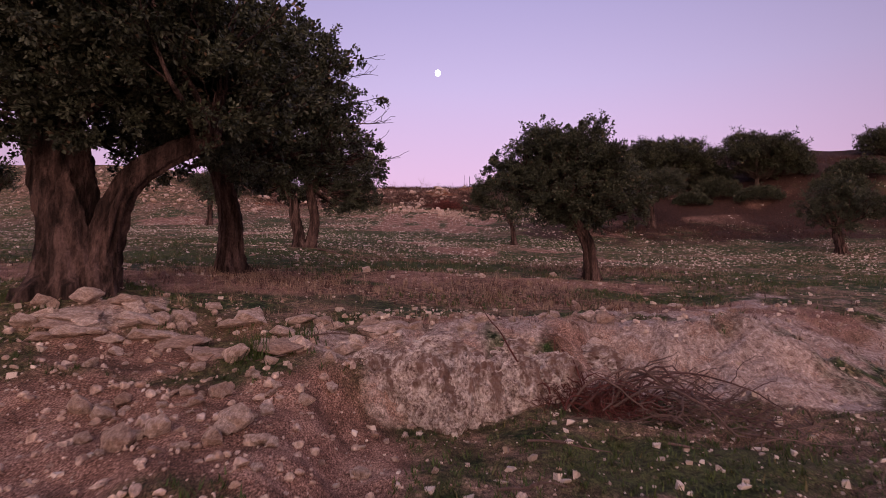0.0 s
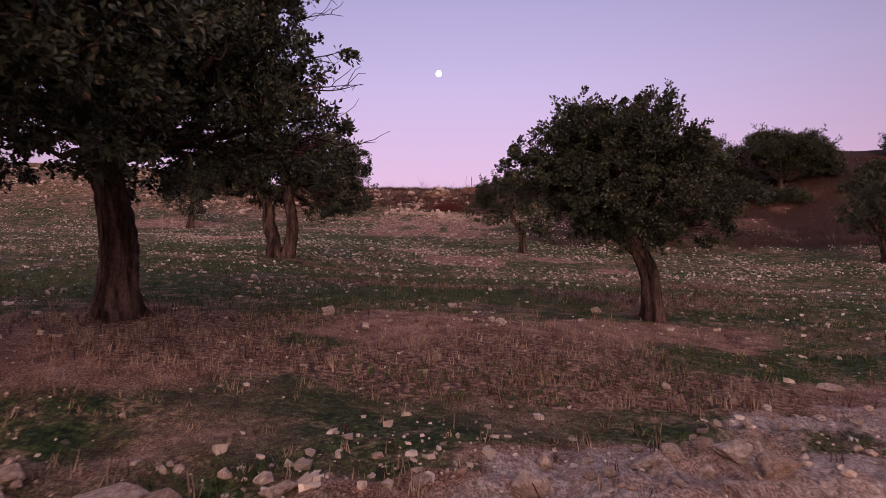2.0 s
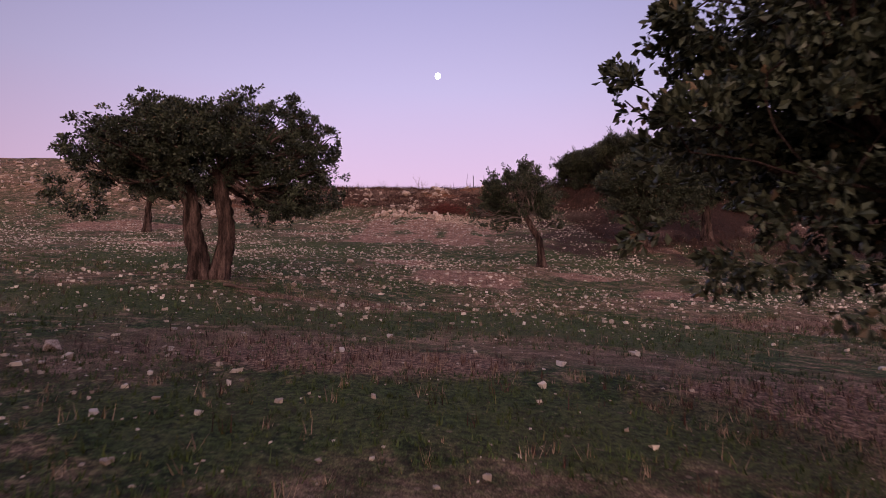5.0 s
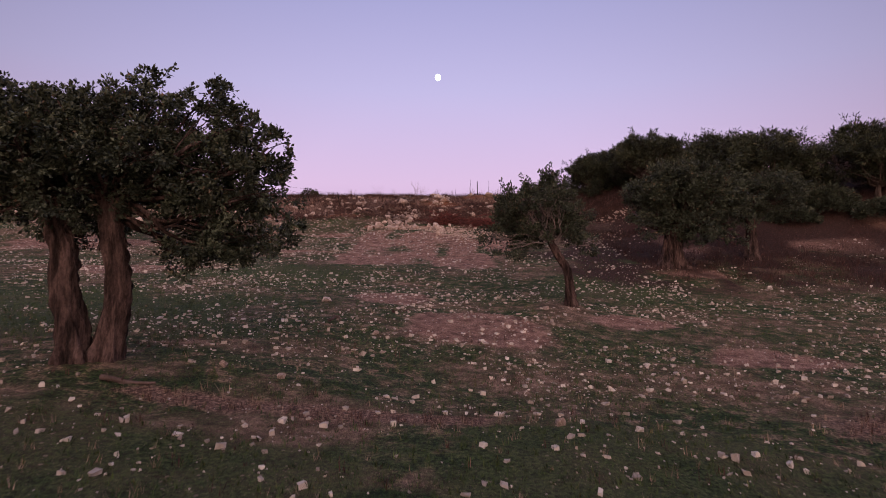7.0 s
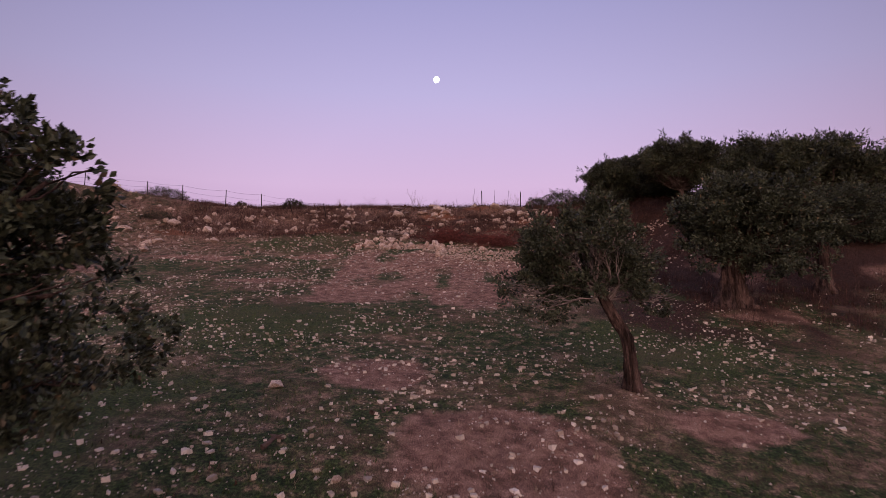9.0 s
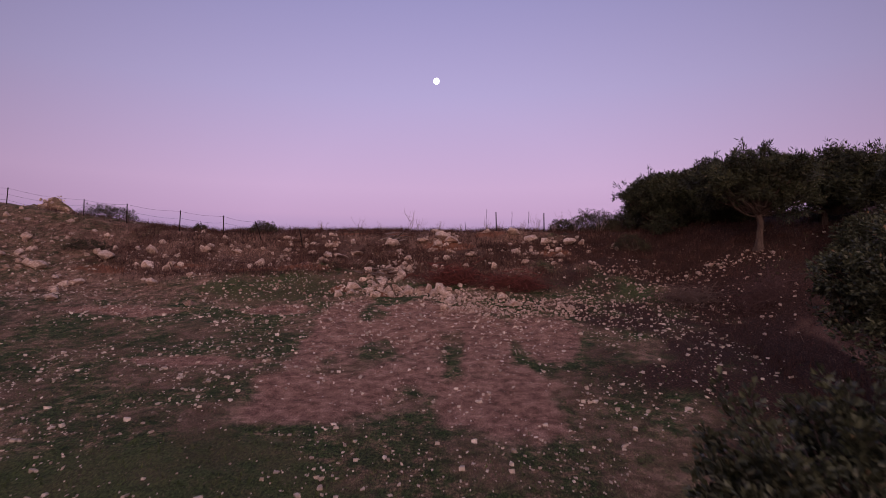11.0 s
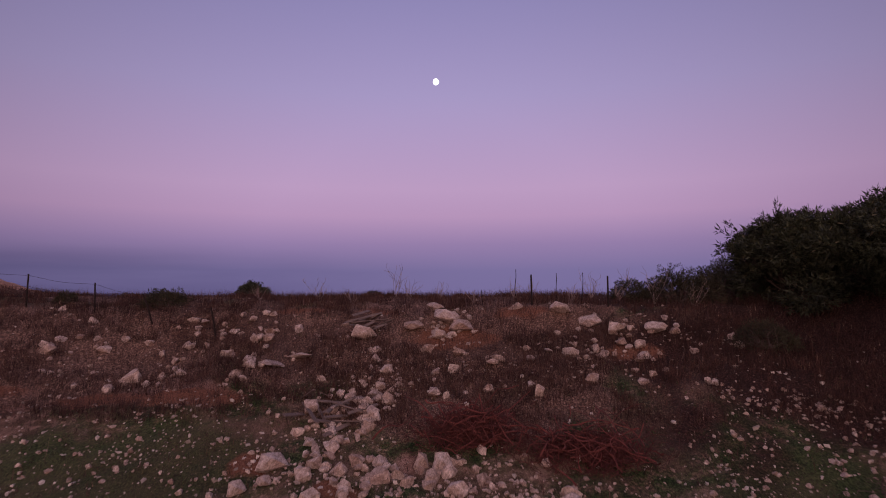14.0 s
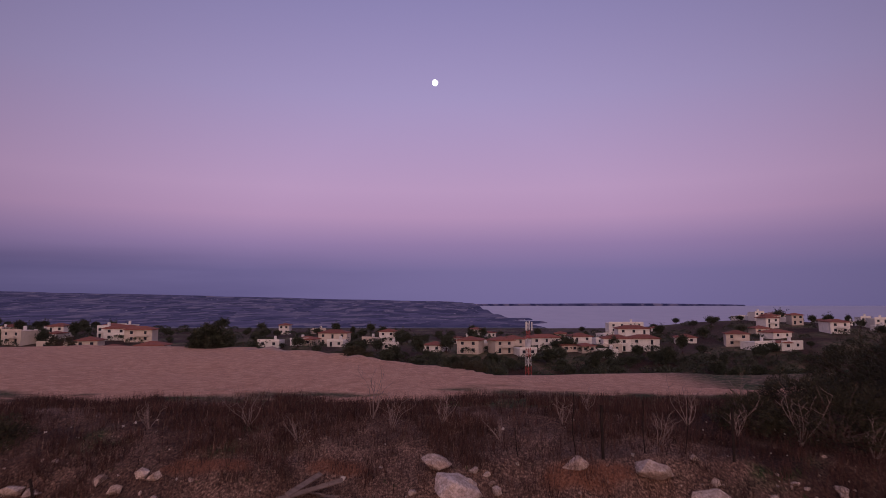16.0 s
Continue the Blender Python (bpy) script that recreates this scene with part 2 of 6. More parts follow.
def ground_masks(x, y):
    soil, straw, green = np.zeros_like(x), np.zeros_like(x), np.zeros_like(x)
    for e in SOIL:
        soil = np.maximum(soil, blotch(x, y, *e))
    for e in STRAW:
        straw = np.maximum(straw, blotch(x, y, *e, 7))
    for e in GREEN:
        green = np.maximum(green, blotch(x, y, *e, 9))
    soil = np.clip(np.maximum(soil, (1 - ramp01(8.8, 10, y + 0.8 * fbm(x, y, 2, 59))) * 0.55), 0, 1)
    edge = np.interp(x, [-60, -10, 0, 6, 10, 14], [70, 71.3, 71.0, 71.3, 72, 74]) + 0.8 * fbm(x, y, 2.5, 50)
    edge = np.where(x < -21, edge - 1.5, edge)
    sand = np.maximum(ramp01(0, 0.8, y - edge - 1.2) * 0.6, ramp01(0, 1.4, y - edge + 1.6 * fbm(x * 0.35, y, 0.9, 51, 3))) * (1 - ramp01(95, 102, y)) * (1 - ramp01(11, 15, x))
    sand = sand * (1 - 0.85 * np.exp(-((x + 28) / 4.5) ** 2 - ((y - 74) / 4) ** 2))
    # chalky face of the cut bank, and needle litter with the pines' shade put into it
    chalk = ramp01(-0.9, -0.4, x) * ramp01(-0.9, -0.5, y - np.interp(x, [-1, 1.5, 2.5, 4.6, 6.6, 10], [8.6, 9.4, 9.8, 9.3, 9.7, 11.0]))
    chalk = chalk * (1 - ramp01(0.3, 1.4, y - np.interp(x, [-1, 1.5, 2.5, 4.6, 6.6, 10], [8.9, 9.8, 10.9, 11.9, 13.2, 14.6]) + 0.9 * fbm(x, y, 0.9, 52))) * (1 - 0.2 * np.exp(-((x - 2.3) / 0.8) ** 2)) * (1 - ramp01(7, 10, x)) * np.clip(0.85 - 0.3 * ramp01(2.5, 4, x) + 0.7 * fbm(x, y, 0.7, 54), 0, 1)
    chalk = np.maximum(chalk, 0.9 * ramp01(-0.15, 0.35, fbm(x, y, 0.8, 53)) * ramp01(8.3, 8.7, y) * (1 - ramp01(9.8, 10.4, y)) * ramp01(-9, -6, x + fbm(x, y, 1.2, 69)) * (1 - ramp01(-0.8, 0, x)))
    chalk = np.maximum(chalk, 0.75 * np.exp(-((y - rim_y(x) + 1.2) / 1.1) ** 2) * ramp01(1, 4, -x) * (1 - ramp01(14, 19, -x)) * np.clip(0.7 + 0.6 * fbm(x, y, 1.4, 68), 0, 1) * (y > 75))
    soil = np.maximum(soil, 0.62 * ramp01(7, 11, -x) * ramp01(52, 57, y) * (1 - ramp01(65, 68, y)))
    # spread past the pines for their painted shade, dark crest grass and village growth
    shade_and_litter = np.maximum(ramp01(10.5, 14.5, x + 1.5 * fbm(x, y, 3, 55)) * ramp01(46, 50, y + 5 * ramp01(14, 20, x) + 3 * fbm(x, y, 4, 58)), 0.95 * ramp01(6.5, 10.5, x + 1.5 * fbm(x, y, 3, 55)) * ramp01(51, 56, y)) * (1 - ramp01(66, 72, y))
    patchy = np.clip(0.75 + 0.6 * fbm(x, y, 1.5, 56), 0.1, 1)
    shade_and_litter = np.maximum(shade_and_litter, (0.5 + 0.25 * ramp01(5, 9, np.abs(x))) * ramp01(57, 60.5, y) * (1 - ramp01(69, 71, y)) * patchy)
    shade_and_litter = np.maximum(shade_and_litter, (0.40 + 0.5 * ramp01(3, 7, x)) * ramp01(38, 46, y) * (1 - ramp01(69, 71, y)) * patchy)
    shade_and_litter = shade_and_litter * np.where((x > 12) & (y < 54.5), np.clip(0.8 + 0.6 * fbm(x, y, 2.4, 67, 3), 0.4, 1), 1)
    shade_and_litter = shade_and_litter * (1 - 0.85 * soil * (x < 9))
    shade_and_litter = np.maximum(shade_and_litter, np.clip(0.62 + 0.5 * fbm(x, y, 9, 57, 3), 0.1, 1) * ramp01(97, 104, y))
    return soil, straw, green, sand, chalk, shade_and_litter


def rust_mask(x, y):
    """Bare orange earth round the rocks of the upper slope."""
    out = np.zeros_like(x)
    for e in [(-6.9, 60.0, 1.6, 0.45), (-9.2, 60.2, 1.2, 0.4), (0.2, 63.2, 1.6, 0.6), (-4.4, 57.5, 0.7, 0.5), (-12.5, 60.5, 1.5, 0.4), (5.6, 62.6, 0.9, 0.4), (-5.3, 65.1, 1.1, 0.4),
              (-2.6, 65.1, 1.0, 0.4), (-2.5, 56.6, 0.8, 0.5), (2.5, 64.6, 1.2, 0.5), (-15.5, 59.5, 1.4, 0.5)]:
        out = np.maximum(out, blotch(x, y, *e, 13))
    return out


# ---------------------------------------------------------------- materials
def material(name, rough=0.9, metal=0.0):
    m = bpy.data.materials.new(name)
    m.use_nodes = True
    b = m.node_tree.nodes["Principled BSDF"]
    b.inputs["Roughness"].default_value, b.inputs["Metallic"].default_value = rough, metal
    b.inputs["Specular IOR Level"].default_value = 0.25
    return m, m.node_tree, b


def node(nt, kind, **values):
    n = nt.nodes.new(kind)
    for key, value in values.items():
        n.inputs[key.replace("_", " ")].default_value = value
    return n


def noise_tex(nt, scale, detail=4.0, rough=0.6, stretch=None):
    tc = nt.nodes.new("ShaderNodeTexCoord")
    n = node(nt, "ShaderNodeTexNoise", Scale=scale, Detail=detail, Roughness=rough)
    src = tc.outputs["Object"]
    if stretch:
        mp = nt.nodes.new("ShaderNodeMapping")
        mp.inputs["Scale"].default_value = stretch
        nt.links.new(src, mp.inputs[0])
        src = mp.outputs[0]
    nt.links.new(src, n.inputs["Vector"])
    return n


def mix(nt, fac, a, b, mode="MIX"):
    n = nt.nodes.new("ShaderNodeMix")
    n.data_type, n.blend_type = "RGBA", mode
    for socket, value in (("Factor", fac), ("A", a), ("B", b)):
        if isinstance(value, (int, float)):
            n.inputs[socket].default_value = value
        elif isinstance(value, tuple):
            n.inputs[socket].default_value = (*value, 1)
        else:
            nt.links.new(value, n.inputs[socket])
    return n.outputs["Result"]


def steps(nt, source, stops, mode="LINEAR"):
    n = nt.nodes.new("ShaderNodeValToRGB")
    set_ramp(n, stops, mode)
    nt.links.new(source, n.inputs[0])
    return n.outputs[0]


def bump(nt, b, height, strength, distance):
    n = node(nt, "ShaderNodeBump", Strength=strength, Distance=distance)
    nt.links.new(height, n.inputs["Height"])
    nt.links.new(n.outputs[0], b.inputs["Normal"])


def mottled(name, dark, light, scale, rough=0.9, bump_by=0.4, dist=0.02, stretch=None, vary=0.0, metal=0.0):
    """A surface that varies at two scales between two colours."""
    m, nt, b = material(name, rough, metal)
    big, small = noise_tex(nt, scale, 3, 0.6, stretch), noise_tex(nt, scale * 7, 5, 0.7, stretch)
    grey = mix(nt, 0.5, big.outputs["Fac"], small.outputs["Fac"])
    colour = steps(nt, grey, [(0.32, dark), (0.68, light)])
    if vary:
        info = nt.nodes.new("ShaderNodeObjectInfo")
        colour = mix(nt, 1.0, colour, steps(nt, info.outputs["Random"], [(0, (1 - vary,) * 3), (1, (1 + vary, 1 + vary * 0.9, 1 + vary * 0.8))]), "MULTIPLY")
    nt.links.new(colour, b.inputs["Base Color"])
    bump(nt, b, small.outputs["Fac"], bump_by, dist)
    return m


def foliage(name, dark, light, tip, rough=0.55, clump=1.1, deep=0.65, lit=1.2):
    m, nt, b = material(name, rough)
    geo = nt.nodes.new("ShaderNodeNewGeometry")
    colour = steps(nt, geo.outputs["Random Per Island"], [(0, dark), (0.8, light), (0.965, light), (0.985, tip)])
    # coarse noise puts shaded and lit clumps into the foliage colour
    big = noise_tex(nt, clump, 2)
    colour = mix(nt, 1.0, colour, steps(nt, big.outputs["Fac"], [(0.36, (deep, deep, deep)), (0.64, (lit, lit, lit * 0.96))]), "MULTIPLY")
    nt.links.new(colour, b.inputs["Base Color"])
    return m


def ground_material():
    m, nt, b = material("field_ground", 0.95)
    att = nt.nodes.new("ShaderNodeAttribute")
    att.attribute_name = "cover"
    sep = nt.nodes.new("ShaderNodeSeparateColor")
    nt.links.new(att.outputs["Color"], sep.inputs[0])
    big, mid, small, grit = noise_tex(nt, 0.35, 4), noise_tex(nt, 2.2, 5, 0.65), noise_tex(nt, 14, 5, 0.7), noise_tex(nt, 60, 3, 0.6)
    turf = steps(nt, mid.outputs["Fac"], [(0.36, (0.017, 0.036, 0.009)), (0.5, (0.054, 0.070, 0.026)), (0.64, (0.215, 0.146, 0.102))])
    turf = mix(nt, 1.0, turf, steps(nt, small.outputs["Fac"], [(0.39, (0.32, 0.32, 0.32)), (0.50, (0.85, 0.85, 0.85)), (0.62, (2.1, 2.1, 1.95))]), "MULTIPLY")
    earth = steps(nt, mix(nt, 0.55, mid.outputs["Fac"], grit.outputs["Fac"]), [(0.38, (0.085, 0.038, 0.030)), (0.51, (0.255, 0.134, 0.104)), (0.63, (0.52, 0.33, 0.265))])
    straw = steps(nt, small.outputs["Fac"], [(0.38, (0.05, 0.029, 0.026)), (0.52, (0.21, 0.115, 0.086)), (0.64, (0.48, 0.31, 0.23))])
    grass = steps(nt, small.outputs["Fac"], [(0.38, (0.012, 0.024, 0.007)), (0.62, (0.095, 0.12, 0.04))])
    sand = steps(nt, mid.outputs["Fac"], [(0.3, (0.47, 0.235, 0.165)), (0.5, (0.60, 0.33, 0.235)), (0.7, (0.74, 0.44, 0.32))])
    chalk = steps(nt, small.outputs["Fac"], [(0.3, (0.15, 0.085, 0.075)), (0.5, (0.44, 0.33, 0.30)), (0.68, (0.70, 0.59, 0.555))])
    chalk = mix(nt, steps(nt, mid.outputs["Fac"], [(0.50, (0, 0, 0)), (0.64, (0.75, 0.75, 0.75))]), chalk, earth)
    rust = steps(nt, small.outputs["Fac"], [(0.32, (0.10, 0.035, 0.02)), (0.52, (0.23, 0.095, 0.058)), (0.7, (0.36, 0.18, 0.115))])
    # near-black brown of litter and dark grass, with the pines' shade in the tone
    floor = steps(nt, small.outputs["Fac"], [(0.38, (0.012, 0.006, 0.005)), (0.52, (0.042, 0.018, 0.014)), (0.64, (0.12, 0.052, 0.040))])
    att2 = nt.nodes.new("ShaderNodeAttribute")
    att2.attribute_name = "shade_and_litter"
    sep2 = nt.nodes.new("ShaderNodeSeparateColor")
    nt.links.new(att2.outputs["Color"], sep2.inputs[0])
    dirt = steps(nt, big.outputs["Fac"], [(0.46, (0, 0, 0)), (0.62, (0.55, 0.55, 0.55))])
    colour = mix(nt, dirt, turf, earth)
    ragged = mix(nt, 0.4, mid.outputs["Fac"], small.outputs["Fac"])

    def torn(mask):
        """A mask with edges broken up by the grain of the ground."""
        return steps(nt, mix(nt, 0.5, mask, ragged), [(0.40, (0, 0, 0)), (0.62, (1, 1, 1))])

    colour = mix(nt, torn(sep.outputs[0]), colour, earth)
    colour = mix(nt, torn(sep.outputs[1]), colour, straw)
    colour = mix(nt, torn(att.outputs["Alpha"]), colour, grass)
    colour = mix(nt, sep.outputs[2], colour, sand)
    colour = mix(nt, torn(sep2.outputs[0]), colour, chalk)
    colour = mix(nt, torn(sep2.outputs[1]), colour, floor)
    colour = mix(nt, torn(sep2.outputs[2]), colour, rust)
    colour = mix(nt, 1.0, colour, steps(nt, grit.outputs["Fac"], [(0.34, (0.52, 0.52, 0.52)), (0.66, (1.34, 1.34, 1.34))]), "MULTIPLY")
    # fine gravel
    for scale, share in ((22.0, 0.80), (9.0, 0.90)):
        tc = nt.nodes.new("ShaderNodeTexCoord")
        vor = node(nt, "ShaderNodeTexVoronoi", Scale=scale)
        nt.links.new(tc.outputs["Object"], vor.inputs["Vector"])
        cell = nt.nodes.new("ShaderNodeSeparateColor")
        nt.links.new(vor.outputs["Color"], cell.inputs[0])
        spot = mix(nt, 1.0, steps(nt, vor.outputs["Distance"], [(0.20, (1, 1, 1)), (0.30, (0, 0, 0))]), steps(nt, cell.outputs[0], [(share, (0, 0, 0)), (share + 0.05, (1, 1, 1))]), "MULTIPLY")
        spot = mix(nt, 1.0, spot, steps(nt, big.outputs["Fac"], [(0.35, (0.15, 0.15, 0.15)), (0.6, (0.62, 0.62, 0.62))]), "MULTIPLY")
        colour = mix(nt, spot, colour, (0.35, 0.25, 0.20))
    nt.links.new(colour, b.inputs["Base Color"])
    both = mix(nt, 0.35, small.outputs["Fac"], grit.outputs["Fac"])
    bump(nt, b, both, 1.0, 0.08)
    return m


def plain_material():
    m, nt, b = material("hazed_glowing_plain", 1.0)
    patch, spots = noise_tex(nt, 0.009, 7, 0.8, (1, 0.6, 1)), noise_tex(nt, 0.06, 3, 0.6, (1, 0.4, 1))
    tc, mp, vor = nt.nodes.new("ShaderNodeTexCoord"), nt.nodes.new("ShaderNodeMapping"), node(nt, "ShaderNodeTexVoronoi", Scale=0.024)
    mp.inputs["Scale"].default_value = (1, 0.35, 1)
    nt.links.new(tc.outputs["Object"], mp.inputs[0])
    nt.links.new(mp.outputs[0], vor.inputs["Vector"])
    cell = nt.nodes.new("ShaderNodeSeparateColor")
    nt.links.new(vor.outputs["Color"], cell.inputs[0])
    # distance haze is put into the colour as blue-violet, and a glow lifts it
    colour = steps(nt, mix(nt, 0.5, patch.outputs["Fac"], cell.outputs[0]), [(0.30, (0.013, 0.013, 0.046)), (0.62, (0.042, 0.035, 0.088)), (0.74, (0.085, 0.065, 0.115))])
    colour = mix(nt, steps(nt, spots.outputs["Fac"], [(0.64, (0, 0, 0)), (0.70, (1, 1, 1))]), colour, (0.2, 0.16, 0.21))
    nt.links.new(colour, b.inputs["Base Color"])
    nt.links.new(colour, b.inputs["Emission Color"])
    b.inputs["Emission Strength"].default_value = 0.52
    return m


def rock_material():
    """Pale limestone with pits, and red earth clinging to it."""
    m, nt, b = material("limestone", 0.92)
    big, mid, fine = noise_tex(nt, 1.7, 3), noise_tex(nt, 5.0, 5, 0.7), noise_tex(nt, 22.0, 4, 0.7)
    colour = steps(nt, mid.outputs["Fac"], [(0.30, (0.26, 0.18, 0.155)), (0.46, (0.48, 0.375, 0.335)), (0.62, (0.69, 0.575, 0.53))])
    colour = mix(nt, steps(nt, big.outputs["Fac"], [(0.54, (0, 0, 0)), (0.70, (0.7, 0.7, 0.7))]), colour, (0.25, 0.14, 0.105))
    colour = mix(nt, 1.0, colour, steps(nt, fine.outputs["Fac"], [(0.34, (0.55, 0.55, 0.55)), (0.62, (1.2, 1.2, 1.2))]), "MULTIPLY")
    info, geo = nt.nodes.new("ShaderNodeObjectInfo"), nt.nodes.new("ShaderNodeNewGeometry")
    for source in (info.outputs["Random"], geo.outputs["Random Per Island"]):
        colour = mix(nt, 1.0, colour, steps(nt, source, [(0, (0.76, 0.68, 0.64)), (0.35, (0.94, 0.91, 0.89)), (0.7, (1.04, 1.03, 1.03)), (1, (1.15, 1.15, 1.15))]), "MULTIPLY")
    nt.links.new(colour, b.inputs["Base Color"])
    bump(nt, b, mix(nt, 0.5, mid.outputs["Fac"], fine.outputs["Fac"]), 0.9, 0.08)
    return m


GROUND = ground_material()
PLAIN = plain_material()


def bark_material():
    """Furrowed grey-red bark: dark clefts that run up the stem between pale scaly ridges."""
    m, nt, b = material("carob_bark", 0.95)
    cleft, plate, fine = noise_tex(nt, 7.0, 4, 0.65, (1, 1, 0.16)), noise_tex(nt, 2.2, 3, 0.6, (1, 1, 0.5)), noise_tex(nt, 38.0, 4, 0.7, (1, 1, 0.4))
    colour = steps(nt, cleft.outputs["Fac"], [(0.36, (0.013, 0.007, 0.006)), (0.47, (0.052, 0.032, 0.029)), (0.60, (0.130, 0.086, 0.079))])
    colour = mix(nt, 1.0, colour, steps(nt, plate.outputs["Fac"], [(0.35, (0.55, 0.5, 0.5)), (0.65, (1.25, 1.2, 1.2))]), "MULTIPLY")
    colour = mix(nt, 1.0, colour, steps(nt, fine.outputs["Fac"], [(0.34, (0.6, 0.6, 0.6)), (0.66, (1.35, 1.35, 1.35))]), "MULTIPLY")
    nt.links.new(colour, b.inputs["Base Color"])
    bump(nt, b, mix(nt, 0.3, cleft.outputs["Fac"], fine.outputs["Fac"]), 1.0, 0.16)
    return m


BARK = bark_material()
TWIG = mottled("dead_twigs", (0.045, 0.028, 0.026), (0.17, 0.115, 0.105), 5.0, 0.9, 0.5, 0.01)
RED_TWIG = mottled("reddish_dead_brush", (0.06, 0.017, 0.015), (0.24, 0.072, 0.062), 5.0, 0.9, 0.5, 0.01)
DARK_TWIG = mottled("dark_dead_twigs", (0.026, 0.014, 0.015), (0.13, 0.072, 0.072), 5.0, 0.9, 0.5, 0.01)
DARK_RED = mottled("dark_red_dead_twigs", (0.032, 0.011, 0.010), (0.13, 0.04, 0.037), 5.0, 0.9, 0.5, 0.01)
WEED = mottled("pale_dead_weed", (0.12, 0.08, 0.075), (0.36, 0.27, 0.25), 6.0, 0.9, 0.3, 0.005)
GREY_LIMB = mottled("pale_carob_limbs", (0.08, 0.06, 0.06), (0.32, 0.25, 0.245), 5.0, 0.95, 0.8, 0.03, (1, 1, 0.4))
PINE_BARK = mottled("pine_bark", (0.03, 0.021, 0.018), (0.15, 0.105, 0.095), 3.5, 0.95, 0.9, 0.04, (1, 1, 0.4))
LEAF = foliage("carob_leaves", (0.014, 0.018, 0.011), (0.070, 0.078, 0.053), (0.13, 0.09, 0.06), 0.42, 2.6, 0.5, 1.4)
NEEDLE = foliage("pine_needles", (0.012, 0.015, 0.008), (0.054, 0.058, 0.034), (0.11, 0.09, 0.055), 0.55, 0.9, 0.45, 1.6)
SHRUB = foliage("thorny_shrub", (0.022, 0.022, 0.014), (0.062, 0.055, 0.032), (0.12, 0.08, 0.05), 0.7)
GRASS = foliage("green_weeds", (0.025, 0.042, 0.014), (0.075, 0.10, 0.032), (0.16, 0.13, 0.06), 0.7)
DRY = foliage("dry_grass", (0.026, 0.012, 0.011), (0.105, 0.050, 0.042), (0.30, 0.20, 0.165), 0.8)
STRAW_TUFT = foliage("pale_straw", (0.16, 0.10, 0.075), (0.38, 0.27, 0.205), (0.5, 0.38, 0.30), 0.8)
ROCK = rock_material()


def chalk_material():
    """Crumbling chalk, streaked downwards with brown earth; dark tones stand in for shade in its pits."""
    m, nt, b = material("crumbling_chalk", 0.95)
    mid, fine, streak = noise_tex(nt, 6, 5, 0.75), noise_tex(nt, 26, 4, 0.7), noise_tex(nt, 3.2, 4, 0.65, (1, 1, 0.35))
    colour = steps(nt, mix(nt, 0.5, mid.outputs["Fac"], fine.outputs["Fac"]), [(0.40, (0.13, 0.075, 0.07)), (0.48, (0.42, 0.33, 0.31)), (0.58, (0.82, 0.73, 0.71))])
    colour = mix(nt, steps(nt, streak.outputs["Fac"], [(0.50, (0, 0, 0)), (0.60, (0.85, 0.85, 0.85))]), colour, (0.17, 0.095, 0.08))
    nt.links.new(colour, b.inputs["Base Color"])
    bump(nt, b, mix(nt, 0.4, mid.outputs["Fac"], fine.outputs["Fac"]), 1.0, 0.15)
    return m


CHALK = chalk_material()
STONE = mottled("pale_stones", (0.34, 0.27, 0.24), (0.78, 0.69, 0.64), 1.3, 0.9, 0.4, 0.02)


def vary_by_stone(m):
    """Each stone of a joined field takes a tone of its own."""
    nt, b = m.node_tree, m.node_tree.nodes["Principled BSDF"]
    source = b.inputs["Base Color"].links[0].from_socket
    geo = nt.nodes.new("ShaderNodeNewGeometry")
    tone = steps(nt, geo.outputs["Random Per Island"], [(0, (0.5, 0.46, 0.43)), (0.5, (0.85, 0.82, 0.80)), (1, (1.12, 1.12, 1.12))])
    nt.links.new(mix(nt, 1.0, source, tone, "MULTIPLY"), b.inputs["Base Color"])


vary_by_stone(STONE)
RUST = mottled("rusted_steel", (0.012, 0.009, 0.009), (0.045, 0.03, 0.028), 9.0, 0.8, 0.3, 0.005, None, 0.0, 0.4)
PLANK = mottled("weathered_wood", (0.09, 0.065, 0.06), (0.26, 0.19, 0.17), 4.0, 0.9, 0.5, 0.01, (0.2, 3, 3))


# ---------------------------------------------------------------- mesh helpers
def mesh_of(name, verts, faces, mat, smooth=False):
    me = bpy.data.meshes.new(name)
    verts = np.asarray(verts, np.float32)
    me.vertices.add(len(verts))
    me.vertices.foreach_set("co", verts.ravel())
    if isinstance(faces, np.ndarray):
        n, k = faces.shape
        me.loops.add(n * k)
        me.loops.foreach_set("vertex_index", faces.astype(np.int32).ravel())
        me.polygons.add(n)
        me.polygons.foreach_set("loop_start", np.arange(0, n * k, k, dtype=np.int32))
        me.polygons.foreach_set("loop_total", np.full(n, k, np.int32))
    else:
        me.clear_geometry()
        me.from_pydata([tuple(v) for v in verts.tolist()], [], faces)
    me.update(calc_edges=True)
    me.validate()
    me.polygons.foreach_set("use_smooth", np.full(len(me.polygons), smooth))
    me.materials.append(mat)
    return me


def part(name, verts, faces, mat, parent=None, label="", smooth=False):
    ob = new(name, mesh_of(name, verts, faces, mat, smooth))
    if parent is not None:
        ob.parent = parent
    return tagged(ob, label)


def base_empty(name, at, label, category, group="", kind=""):
    ob = new(name)
    ob.matrix_basis = seated(*at)
    ob.empty_display_size = 0.2
    return tagged(ob, label, category, group, kind)


